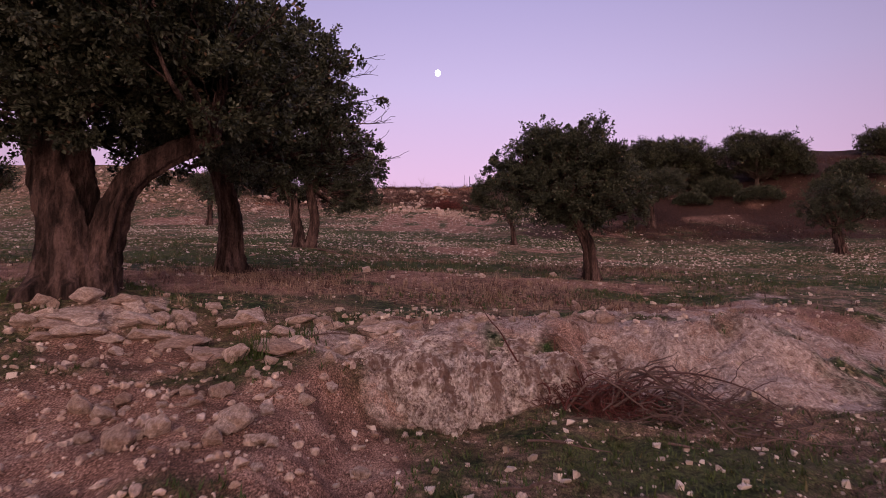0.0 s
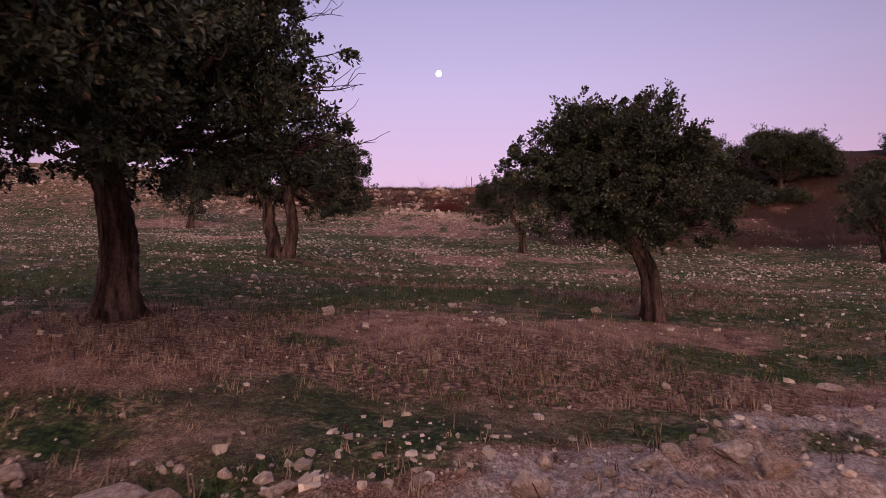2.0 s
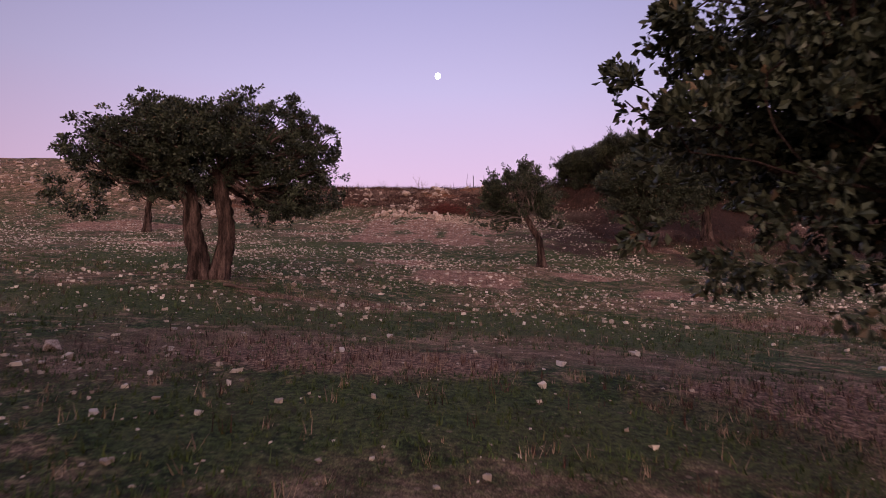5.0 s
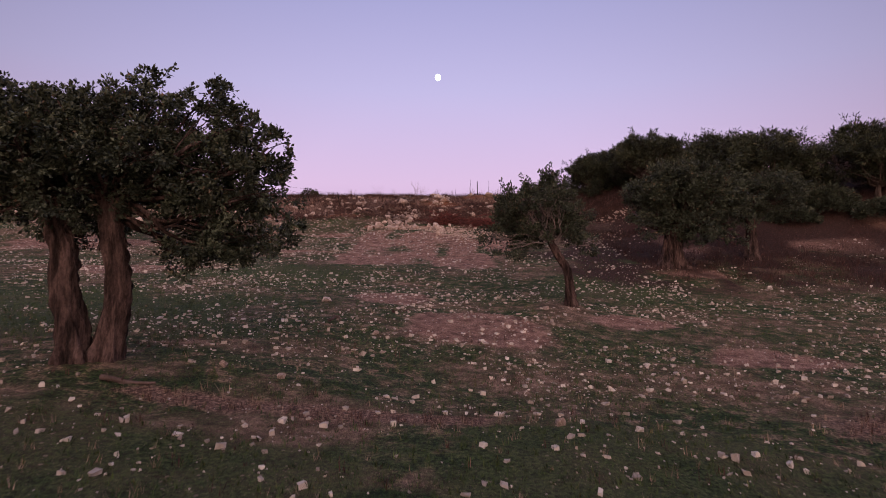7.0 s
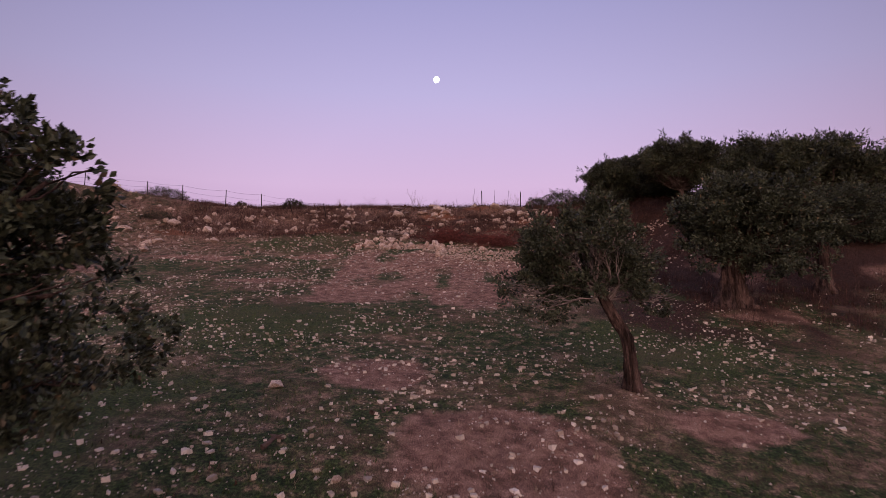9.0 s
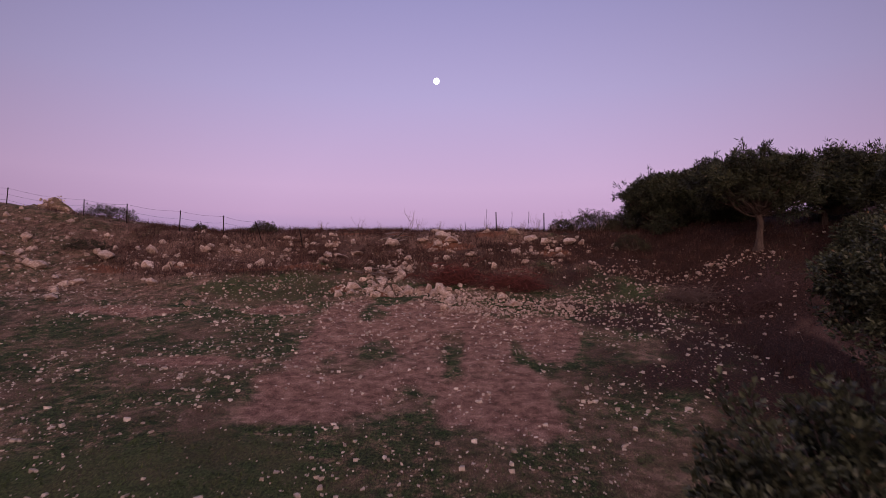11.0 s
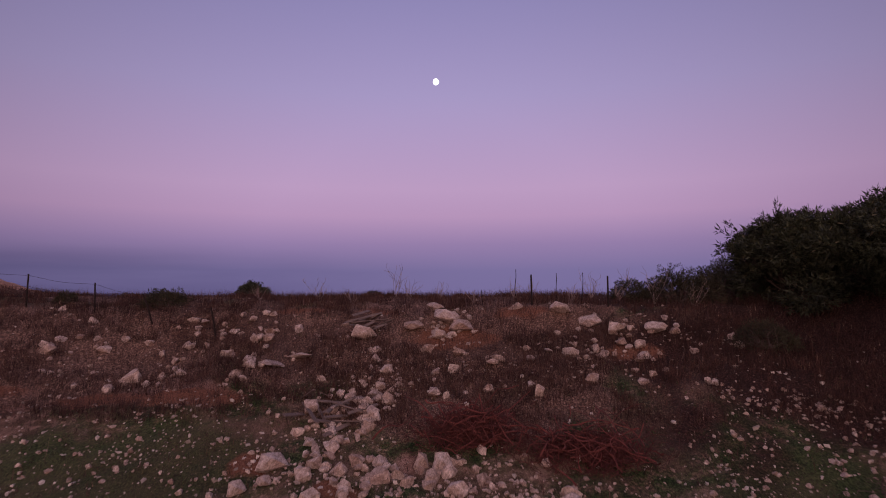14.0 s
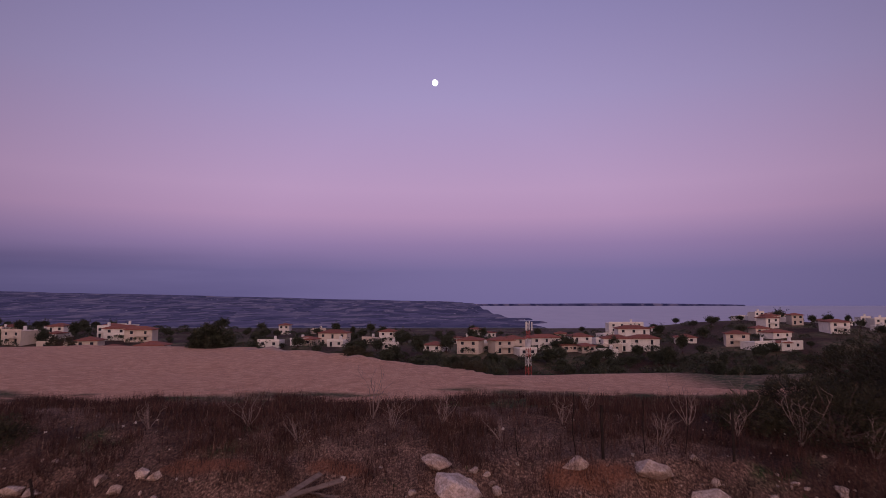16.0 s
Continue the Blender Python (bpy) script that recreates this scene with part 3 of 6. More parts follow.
def tube(points, radii, sides=8, ridge=0.0, seed=0):
    """A tapered tube along a line of points, as quads."""
    p, r = np.asarray(points, float), np.asarray(radii, float)
    n = len(p)
    along = np.gradient(p, axis=0)
    along /= np.linalg.norm(along, axis=1)[:, None] + 1e-9
    ref = np.where(np.abs(along[:, 2:3]) > 0.9, np.array([[1.0, 0, 0]]), np.array([[0, 0, 1.0]]))
    if np.abs(along[:, 2]).mean() > 0.5:
        ref = np.tile(np.array([[0.0, 1, 0]]), (n, 1))
    u = np.cross(along, ref)
    u /= np.linalg.norm(u, axis=1)[:, None] + 1e-9
    v = np.cross(along, u)
    a = np.arange(sides) / sides * 2 * np.pi
    rr = r[:, None] * np.ones(sides)
    if ridge:
        rs = np.random.RandomState(seed)
        waves = sum(rs.uniform(0.4, 1) * np.sin(k * a[None, :] + rs.uniform(0, 6) + rs.uniform(-0.9, 0.9) * np.arange(n)[:, None] * 0.35) for k in (2, 3, 5, 7))
        rr = rr * (1 + ridge * waves / 2)
    verts = p[:, None, :] + rr[..., None] * (np.cos(a)[None, :, None] * u[:, None, :] + np.sin(a)[None, :, None] * v[:, None, :])
    i, j = np.meshgrid(np.arange(n - 1), np.arange(sides), indexing="ij")
    quads = np.stack([i * sides + j, i * sides + (j + 1) % sides, (i + 1) * sides + (j + 1) % sides, (i + 1) * sides + j], -1).reshape(-1, 4)
    return verts.reshape(-1, 3), quads


def join(pieces):
    vs, fs, n = [], [], 0
    for v, f in pieces:
        vs.append(v)
        fs.append(f + n)
        n += len(v)
    return np.concatenate(vs), np.concatenate(fs)


def bent(a, b, n, rs, wobble, sag=0.0):
    a, b = np.asarray(a, float), np.asarray(b, float)
    t = np.linspace(0, 1, n)[:, None]
    size = np.linalg.norm(b - a)
    line = a + (b - a) * t
    for k in (1, 2, 3):
        line = line + np.sin(t * np.pi * k) * rs.normal(0, wobble * size / k, 3)
    line[:, 2] += -sag * size * np.sin(t[:, 0] * np.pi)
    return line


def unit(rs, n):
    v = rs.normal(size=(n, 3))
    return v / np.linalg.norm(v, axis=1)[:, None]


def leaf_sprays(rs, at, out, leaves, length, width, spread, tri=False):
    """At each point a spray of small folded leaves round the way out."""
    n = len(at)
    d = out[:, None, :] + spread * rs.normal(size=(n, leaves, 3))
    d /= np.linalg.norm(d, axis=2)[..., None]
    o = at[:, None, :] + d * (length * rs.uniform(0.1, 1.1, (n, leaves, 1))) + rs.normal(0, length * 0.16, (n, leaves, 3))
    d, o = d.reshape(-1, 3), o.reshape(-1, 3)
    side = np.cross(d, unit(rs, len(d)))
    side /= np.linalg.norm(side, axis=1)[:, None] + 1e-9
    size = rs.uniform(0.65, 1.25, (len(d), 1))
    l, w = length * size, width * size
    if tri:
        v = np.stack([o - side * w * 0.5, o + side * w * 0.5, o + d * l], 1)
        return v.reshape(-1, 3), np.arange(len(d) * 3).reshape(-1, 3)
    fold = np.cross(d, side) * w * 0.25
    v = np.stack([o, o + d * l * 0.55 + side * w * 0.5 + fold, o + d * l, o + d * l * 0.5 - side * w * 0.5 + fold], 1)
    return v.reshape(-1, 3), np.arange(len(d) * 4).reshape(-1, 4)


# ---------------------------------------------------------------- ground sheet
def graded(lo, hi, a, b, fine, grow):
    mid = np.arange(a, b + fine / 2, fine)
    up, down, s = [b], [a], fine
    while up[-1] < hi:
        s *= grow
        up.append(up[-1] + s)
    s = fine
    while down[-1] > lo:
        s *= grow
        down.append(down[-1] - s)
    return np.concatenate([np.array(down[1:])[::-1], mid, np.array(up[1:])])


def build_ground():
    xs = graded(-2600, 2600, -5, 6, 0.09, 1.045)
    ys = np.concatenate([graded(-400, 4, 4, 13, 0.085, 1.2)[:-1], graded(13, 1300, 13, 72, 0.26, 1.06)])
    ys = np.unique(np.round(ys[(ys < 1210)], 3))
    X, Y = np.meshgrid(xs, ys)
    Z = ground_height(X, Y)
    nx = len(xs)
    i, j = np.meshgrid(np.arange(len(ys) - 1), np.arange(nx - 1), indexing="ij")
    quads = np.stack([i * nx + j, i * nx + j + 1, (i + 1) * nx + j + 1, (i + 1) * nx + j], -1).reshape(-1, 4)
    ob = part("ground", lay(np.stack([X, Y, Z], -1)).reshape(-1, 3), quads, GROUND, None, "", True)
    tagged(ob, "sloping stony pasture of thin grass, dry weeds and reddish earth", "ground", "", "structure")
    soil, straw, green, sand, chalk, shade_and_litter = ground_masks(X.ravel(), Y.ravel())
    layer = ob.data.color_attributes.new("cover", "FLOAT_COLOR", "POINT")
    layer.data.foreach_set("color", np.stack([soil * 0.74, straw * 0.75, sand, green * 0.62], -1).astype(np.float32).ravel())
    layer = ob.data.color_attributes.new("shade_and_litter", "FLOAT_COLOR", "POINT")
    layer.data.foreach_set("color", np.stack([chalk, shade_and_litter, rust_mask(X.ravel(), Y.ravel()) * 0.8, 0 * chalk + 1], -1).astype(np.float32).ravel())
    return ob


build_ground()


# ---------------------------------------------------------------- trees
def crown_lobes(rs, centre, radii, count, low, lobe):
    """Overlapping lobes that fill an uneven crown."""
    c, r = np.asarray(centre, float), np.asarray(radii, float)
    d = unit(rs, count)
    d[:, 2] = np.abs(d[:, 2]) * rs.choice([1, 1, 1, -0.7], count)
    reach = rs.uniform(0.40, 0.76, (count, 1))
    at = c + d * reach * r
    size = rs.uniform(*lobe, count) * r.min()
    at[:, 2] = np.maximum(at[:, 2], low + size * 0.75)
    return at, size


def crown_sprays(rs, at, size, count, low, flat=0.8, tuft=0.16):
    share = size ** 2 / (size ** 2).sum()
    pick = rs.choice(len(at), count, p=share)
    # sprays gather in tufts on the outside of each lobe, with dark hollows between the tufts
    tufts = max(count // 7, 1)
    way = unit(rs, tufts)
    home = pick[:tufts]
    heart = at[home] + way * (size[home] * rs.uniform(0.55, 1.10, tufts))[:, None] * np.array([1, 1, flat])
    which = rs.randint(0, tufts, count)
    d = way[which] + 0.45 * unit(rs, count)
    p = heart[which] + unit(rs, count) * (tuft * rs.uniform(0.2, 1.0, count) ** 0.5)[:, None] * np.array([1, 1, 0.75])
    # gaps: sprays thin out where a coarse noise is low
    keep = (fbm(p[:, 0] + 3.1 * p[:, 2], p[:, 1] - 2.3 * p[:, 2], 0.55, 77, 2) > -0.62) & (p[:, 2] > low + 0.1 + 0.45 * fbm(p[:, 0], p[:, 1], 0.8, 78))
    d[:, 2] += 0.35
    return p[keep], (d / np.linalg.norm(d, axis=1)[:, None])[keep]


def smooth_line(points, count):
    """An even curve through a few points."""
    p = np.asarray(points, float)
    p = np.vstack([2 * p[0] - p[1], p, 2 * p[-1] - p[-2]])
    u = np.linspace(0, len(p) - 3 - 1e-6, count)
    i, t = u.astype(int), (u - u.astype(int))[:, None]
    a, b, c, d = p[i], p[i + 1], p[i + 2], p[i + 3]
    return 0.5 * (2 * b + (c - a) * t + (2 * a - 5 * b + 4 * c - d) * t ** 2 + (3 * b - a - 3 * c + d) * t ** 3)


def broad_tree(name, label, category, group, base, trunks, centre, radii, seed, lobes=26, sprays=3200, leaves=9, leaf=(0.085, 0.042), low=None,
               spread=0.75, bark=None, green=None, tri=False, flat=0.8, bare=6, extra=(), fill=4, lobe=(0.24, 0.42), shoots=260, far=False, limb_bark=None, stout=1.0):
    """A tree on its base: gnarled trunks, limbs to each lobe of the crown, and leafy sprays. Places are in the world."""
    rs = np.random.RandomState(seed)
    bark, green = bark or BARK, green or LEAF
    base = np.asarray(base, float)
    tree = base_empty(name, tuple(base), label, category, group)
    low = centre[2] - radii[2] if low is None else low
    tops, springs = [], []
    for k, (*line, r0, r1) in enumerate(trunks):
        rings, round_ = (6, 8) if far else (44, 40)
        line = smooth_line(line, rings)
        top = line[-1].copy()
        t = np.linspace(0, 1, rings)[:, None]
        sway = sum(np.sin(t * (5 + 4 * q) + rs.uniform(0, 6)) * rs.normal(0, r0 * 0.10 / (q + 1), 3) for q in range(3))
        line = line + sway * np.sin(t * np.pi) * [1, 1, 0]
        rad = r1 + (r0 - r1) * (1 - t[:, 0]) ** 0.8 + r0 * 0.65 * np.exp(-t[:, 0] * 10)
        line[0, 2] -= 0.25
        v, f = tube(line, rad, round_, 0.08, seed + k)
        mid = np.repeat(line, round_, axis=0)
        away = v - mid
        up = np.repeat(t[:, 0], round_)
        a = np.tile(np.arange(round_) / round_ * 2 * np.pi, rings) + 0.5 * (v[:, 2] - base[2])
        z = v[:, 2] * 0.5 / max(r0, 0.1) * 0.2
        # deep furrows that run up the stem, finer ones between them, and root flanges at the foot
        furrow = 0.52 * (0.40 - np.abs(fbm(1.9 * np.cos(a) + 0.5 * z, 1.9 * np.sin(a) - 0.4 * z, 0.9, seed + 90, 2)))
        furrow = furrow + 0.20 * fbm(6.5 * np.cos(a) + 1.3 * z, 6.5 * np.sin(a) - 1.1 * z, 0.9, seed + 95, 2) + 0.10 * fbm(1.2 * np.cos(a) + 2.6 * z, 1.2 * np.sin(a) + 2.2 * z, 0.9, seed + 97, 2)
        flange = np.exp(-up * 9) * 0.42 * np.maximum(fbm(1.6 * np.cos(a), 1.6 * np.sin(a), 0.9, seed + 99, 1), -0.4)
        v = mid + away * (1 + furrow + flange)[:, None]
        part("trunk", v - base, f, bark, tree, "gnarled furrowed trunk", True)
        tops.append(top)
        springs.append((line[int(rings * 0.85)], top))
    at, size = crown_lobes(rs, centre, radii, lobes, low, lobe)
    at, size = np.vstack([at, np.asarray(centre, float) + rs.normal(0, 0.25, (fill, 3)) * radii]), np.append(size, np.full(fill, 0.62 * min(radii)))
    for q in extra:
        at, size = np.vstack([at, np.asarray(q[:3], float)]), np.append(size, q[3])
    for k, (q, s) in enumerate(zip(at, size)):
        if far:
            break
        low_top, high_top = springs[int(np.argmin([np.linalg.norm(q - o) for o in tops]))]
        start = low_top + (high_top - low_top) * rs.uniform(0, 1) ** 0.6
        thick = trunks[0][-1] * rs.uniform(0.22, 0.42) * stout
        line = bent(start, q, 9, rs, 0.07, 0.05)
        pieces = [tube(line, np.linspace(thick, thick * 0.3, 9), 7, 0.06, k)]
        for _ in range(bare):
            a = line[rs.randint(4, 9)]
            d = unit(rs, 1)[0]
            d[2] = abs(d[2]) * 0.6 + 0.1
            pieces.append(tube(bent(a, q + d * s * rs.uniform(0.7, 1.05), 6, rs, 0.09), np.linspace(thick * 0.25, 0.006, 6), 4))
        v, f = join(pieces)
        part("limb", v - base, f, limb_bark or bark, tree, "", True)
    p, d = crown_sprays(rs, at, size, sprays, low, flat, leaf[0] * 1.9)
    # leafy shoots that stand out of the crown
    pick = rs.choice(len(p), shoots)
    way = p[pick] - np.asarray(centre)
    way = way / np.linalg.norm(way, axis=1)[:, None] + rs.normal(0, 0.3, (shoots, 3)) + [0, 0, 0.55]
    way /= np.linalg.norm(way, axis=1)[:, None]
    reach = leaf[0] * rs.uniform(2, 5.5, shoots)
    for t in (0.25, 0.5, 0.75, 1.0):
        p, d = np.vstack([p, p[pick] + way * (reach * t)[:, None]]), np.vstack([d, way])
    v, f = leaf_sprays(rs, p, d, leaves, leaf[0], leaf[1], spread, tri)
    tagged(part("crown", v - base, f, green, tree, "dense dark green foliage with gaps"), kind="")
    return tree


def gz(x, y, sink=0.0):
    return float(ground_height(x, y)) - sink


def foot(x, y, sink=0.05):
    return (x, y, gz(x, y, sink))


CAROBS = "carob trees in the pasture"
b = foot(-4.95, 10.0)
broad_tree("carob_tree", "large old carob with a thick forked trunk above scattered rocks", "tree", CAROBS, b,
           [(b, (-5.05, 10.0, 3.9), (-5.16, 10.0, 4.6), (-5.25, 10.0, 5.2), (-5.45, 10.0, 6.0), 0.35, 0.30), ((-4.72, 10.0, 3.55), (-4.52, 10.0, 4.1), (-4.30, 10.0, 4.7), (-3.80, 10.05, 5.1), (-3.0, 10.1, 5.45), 0.19, 0.13)],
           (-5.0, 10.4, 6.9), (3.5, 3.0, 2.2), 3, 64, 18500, 10, (0.08, 0.050), 4.85, extra=[(-3.2, 10.0, 5.6, 0.7), (-4.2, 9.2, 5.7, 0.8), (-5.8, 9.3, 5.6, 0.8), (-6.9, 10, 5.6, 0.9), (-2.6, 10.6, 6.2, 0.9), (-5.0, 11.4, 5.6, 0.8), (-5.1, 9.2, 5.75, 0.75), (-4.7, 9.0, 6.2, 0.8), (-3.7, 9.2, 5.9, 0.7), (-6.0, 9.0, 6.1, 0.8), (-7.5, 9.6, 6.2, 0.9), (-6.8, 9.2, 6.9, 0.9), (-6.7, 9.4, 5.9, 0.7), (-4.2, 9.0, 6.6, 0.8), (-5.4, 8.9, 6.8, 0.8), (-3.4, 9.4, 6.5, 0.8), (-2.9, 9.6, 5.9, 0.7), (-4.6, 9.3, 5.6, 0.6), (-2.6, 9.8, 6.9, 0.8), (-3.3, 9.4, 7.3, 0.8)], stout=0.6)
b = foot(-4.53, 14.8)
second = broad_tree("carob_tree", "tall carob with a single dark leaning trunk and a wide crown", "tree", CAROBS, b,
           [(b, (-4.53, 14.8, 4.3), (-4.58, 14.8, 4.9), (-4.72, 14.8, 5.5), (-5.05, 14.8, 6.4), 0.235, 0.19)],
           (-4.35, 14.6, 7.6), (3.0, 2.9, 2.4), 5, 60, 15500, 11, (0.074, 0.047), 5.5, extra=[(-2.1, 14.0, 6.1, 0.8), (-2.45, 15.2, 6.5, 0.85), (-2.35, 14.6, 7.2, 0.75), (-5.6, 13.2, 6.1, 0.8), (-3.6, 13.6, 6.2, 0.9), (-4.6, 15.6, 6.1, 0.9), (-6.4, 15, 6.3, 0.9), (-1.8, 14.6, 6.0, 0.6), (-2.5, 14.3, 6.0, 0.7), (-3.2, 14.2, 6.0, 0.7), (-1.5, 15.0, 6.3, 0.38), (-2.8, 13.6, 7.0, 0.8), (-3.2, 14.4, 7.6, 0.9), (-2.4, 15.0, 6.9, 0.65)])


def bare_twigs(tree, foot_b, starts, seed, reach):
    """Dead leafless twigs that poke out of a crown."""
    rs = np.random.RandomState(seed)
    base = np.asarray(foot_b)
    for q in starts:
        q = np.asarray(q, float)
        tip = q + np.array([reach, rs.normal(0, 0.15), rs.uniform(-0.05, 0.3)]) * rs.uniform(0.7, 1.2)
        line = bent(q, tip, 8, rs, 0.05)
        pieces = [tube(line, np.linspace(0.014, 0.004, 8), 4)]
        for k in range(5):
            d = unit(rs, 1)[0] * 0.25 + np.array([0.15, 0, 0.05])
            pieces.append(tube(bent(line[2 + k], line[2 + k] + d, 5, rs, 0.08), np.linspace(0.007, 0.003, 5), 4))
        v, f = join(pieces)
        part("bare_twig", v - base, f, BARK, tree, "leafless dead twig")


bare_twigs(second, b, [(-1.9, 14.2, 6.4), (-1.8, 14.5, 6.9), (-1.9, 14.6, 7.3), (-2.2, 14.3, 7.9), (-2.0, 14.4, 8.3), (-1.7, 14.0, 6.1), (-1.9, 13.9, 6.6)], 91, 0.95)
b = foot(3.99, 17.3)
broad_tree("carob_tree", "rounded carob on a slim curved leaning trunk", "tree", CAROBS, b,
           [(b, (3.96, 17.3, 3.95), (3.94, 17.3, 4.45), (3.74, 17.32, 4.86), (3.38, 17.36, 5.2), (2.9, 17.4, 5.7), 0.165, 0.12)],
           (3.5, 17.5, 6.25), (2.15, 2.15, 1.5), 8, 60, 12500, 11, (0.062, 0.040), 4.65, extra=[(1.75, 17.7, 6.3, 0.5), (5.2, 17.4, 5.9, 0.45), (1.9, 17.4, 6.75, 0.45), (2.25, 17.2, 7.1, 0.4), (2.6, 17.4, 7.55, 0.32), (4.1, 17.4, 7.4, 0.5), (4.4, 16.8, 5.4, 0.6), (5.0, 17.5, 5.3, 0.6), (5.5, 17.0, 5.6, 0.5), (2.3, 17.0, 6.6, 0.5), (3.4, 17.2, 5.4, 0.6), (4.0, 17.9, 5.2, 0.5)])
b = foot(-5.35, 28.9)
broad_tree("carob_tree", "carob with twin upright trunks grown from one base", "tree", CAROBS, b,
           [((-5.5, 28.8, b[2]), (-5.55, 28.8, b[2] + 0.65), (-5.68, 28.8, b[2] + 1.3), (-5.76, 28.8, b[2] + 1.9), (-6.1, 28.8, b[2] + 2.8), 0.185, 0.14),
            ((-5.14, 29.0, b[2]), (-4.98, 29.0, b[2] + 0.65), (-4.93, 29.0, b[2] + 1.3), (-5.02, 29.0, b[2] + 1.9), (-5.2, 29.0, b[2] + 2.8), 0.175, 0.135)],
           (-6.0, 29.2, 8.25), (3.3, 2.7, 1.55), 12, 60, 12000, 10, (0.074, 0.047), 6.65, extra=[(-3.4, 29.4, 8.8, 0.6), (-3.7, 28.9, 7.4, 0.65), (-8.7, 29.2, 7.6, 0.8), (-3.3, 28.7, 8.3, 0.7), (-3.3, 29.5, 7.6, 0.7), (-3.1, 30.3, 7.7, 0.75), (-4.2, 30.4, 7.3, 0.7), (-4.55, 29.0, 9.6, 0.5), (-5.3, 29.0, 9.35, 0.55), (-3.8, 29.0, 9.1, 0.6), (-3.2, 29.0, 8.9, 0.5), (-2.8, 29.2, 8.4, 0.5), (-4.4, 28.4, 9.0, 0.7), (-2.45, 29.0, 8.0, 0.35), (-3.0, 29.0, 9.15, 0.42), (-3.6, 29.0, 9.5, 0.45), (-2.6, 29.1, 8.8, 0.38), (-2.9, 29.4, 7.3, 0.5), (-3.3, 29.2, 7.05, 0.45), (-4.1, 29.3, 7.0, 0.45)], shoots=130)
b = foot(4.0, 37.4)
broad_tree("carob_tree", "small sparse carob with bare crooked branches in its crown", "tree", CAROBS, b,
           [(b, (3.96, 37.4, 6.6), (3.86, 37.4, 7.1), (3.62, 37.4, 7.55), (3.35, 37.4, 8.1), 0.118, 0.09)],
           (3.0, 37.5, 8.55), (1.6, 1.5, 1.25), 17, 34, 3300, 10, (0.072, 0.044), 7.1, bare=12, extra=[(1.7, 37.5, 8.0, 0.5), (4.6, 37.4, 7.85, 0.42), (3.5, 37.4, 9.75, 0.38), (2.3, 37.2, 7.7, 0.4), (4.3, 37.5, 8.7, 0.5)], fill=0, lobe=(0.22, 0.38), limb_bark=GREY_LIMB, stout=0.85)
b = foot(10.4, 46.7)
broad_tree("carob_tree", "old carob with a short flared trunk and a broad drooping crown", "tree", CAROBS, b,
           [(b, (10.4, 46.7, 8.3), (10.45, 46.7, 8.8), (10.6, 46.7, 9.6), 0.40, 0.26)],
           (11.0, 46.7, 10.5), (2.8, 2.5, 2.0), 21, 52, 6800, 9, (0.115, 0.07), 8.4, extra=[(9.2, 46.2, 9.4, 0.9), (12.6, 46.2, 9.5, 1.0), (11.2, 45.2, 9.4, 0.9)])
b = foot(15.0, 48.6)
broad_tree("carob_tree", "shaded carob with a grey stem below the pine bank", "tree", CAROBS, b,
           [(b, (15.0, 48.6, 9.6), (14.9, 48.6, 10.4), 0.24, 0.15)],
           (15.6, 48.8, 11.0), (2.4, 2.0, 1.5), 23, 22, 3600, 8, (0.1, 0.05), 9.8)
b = foot(22.0, 38.4)
broad_tree("carob_tree", "low carob with a drooping crown near the dark bank", "tree", CAROBS, b,
           [(b, (21.9, 38.4, 6.3), (21.8, 38.4, 7.1), 0.26, 0.17)],
           (22.0, 38.4, 8.0), (2.7, 2.2, 1.6), 27, 26, 4200, 8, (0.095, 0.05), 6.4)
b = foot(-17.3, 50.5)
broad_tree("carob_tree", "small distant carob on a thin stem", "tree", CAROBS, b,
           [(b, (-17.3, 50.5, 9.9), (-17.2, 50.5, 10.6), 0.18, 0.11)], (-16.9, 50.5, 11.4), (2.3, 2.0, 1.4), 31, 22, 2200, 8, (0.1, 0.055), 9.9)

b = foot(-23.6, 36.0)
broad_tree("carob_tree", "low bushy carob at the field's edge", "tree", CAROBS, b,
           [(b, (-23.6, 36.0, 7.7), (-23.5, 36.0, 8.3), 0.2, 0.14)], (-23.6, 36.0, 9.3), (1.9, 1.7, 1.2), 37, 20, 1700, 8, (0.1, 0.055), 7.9)

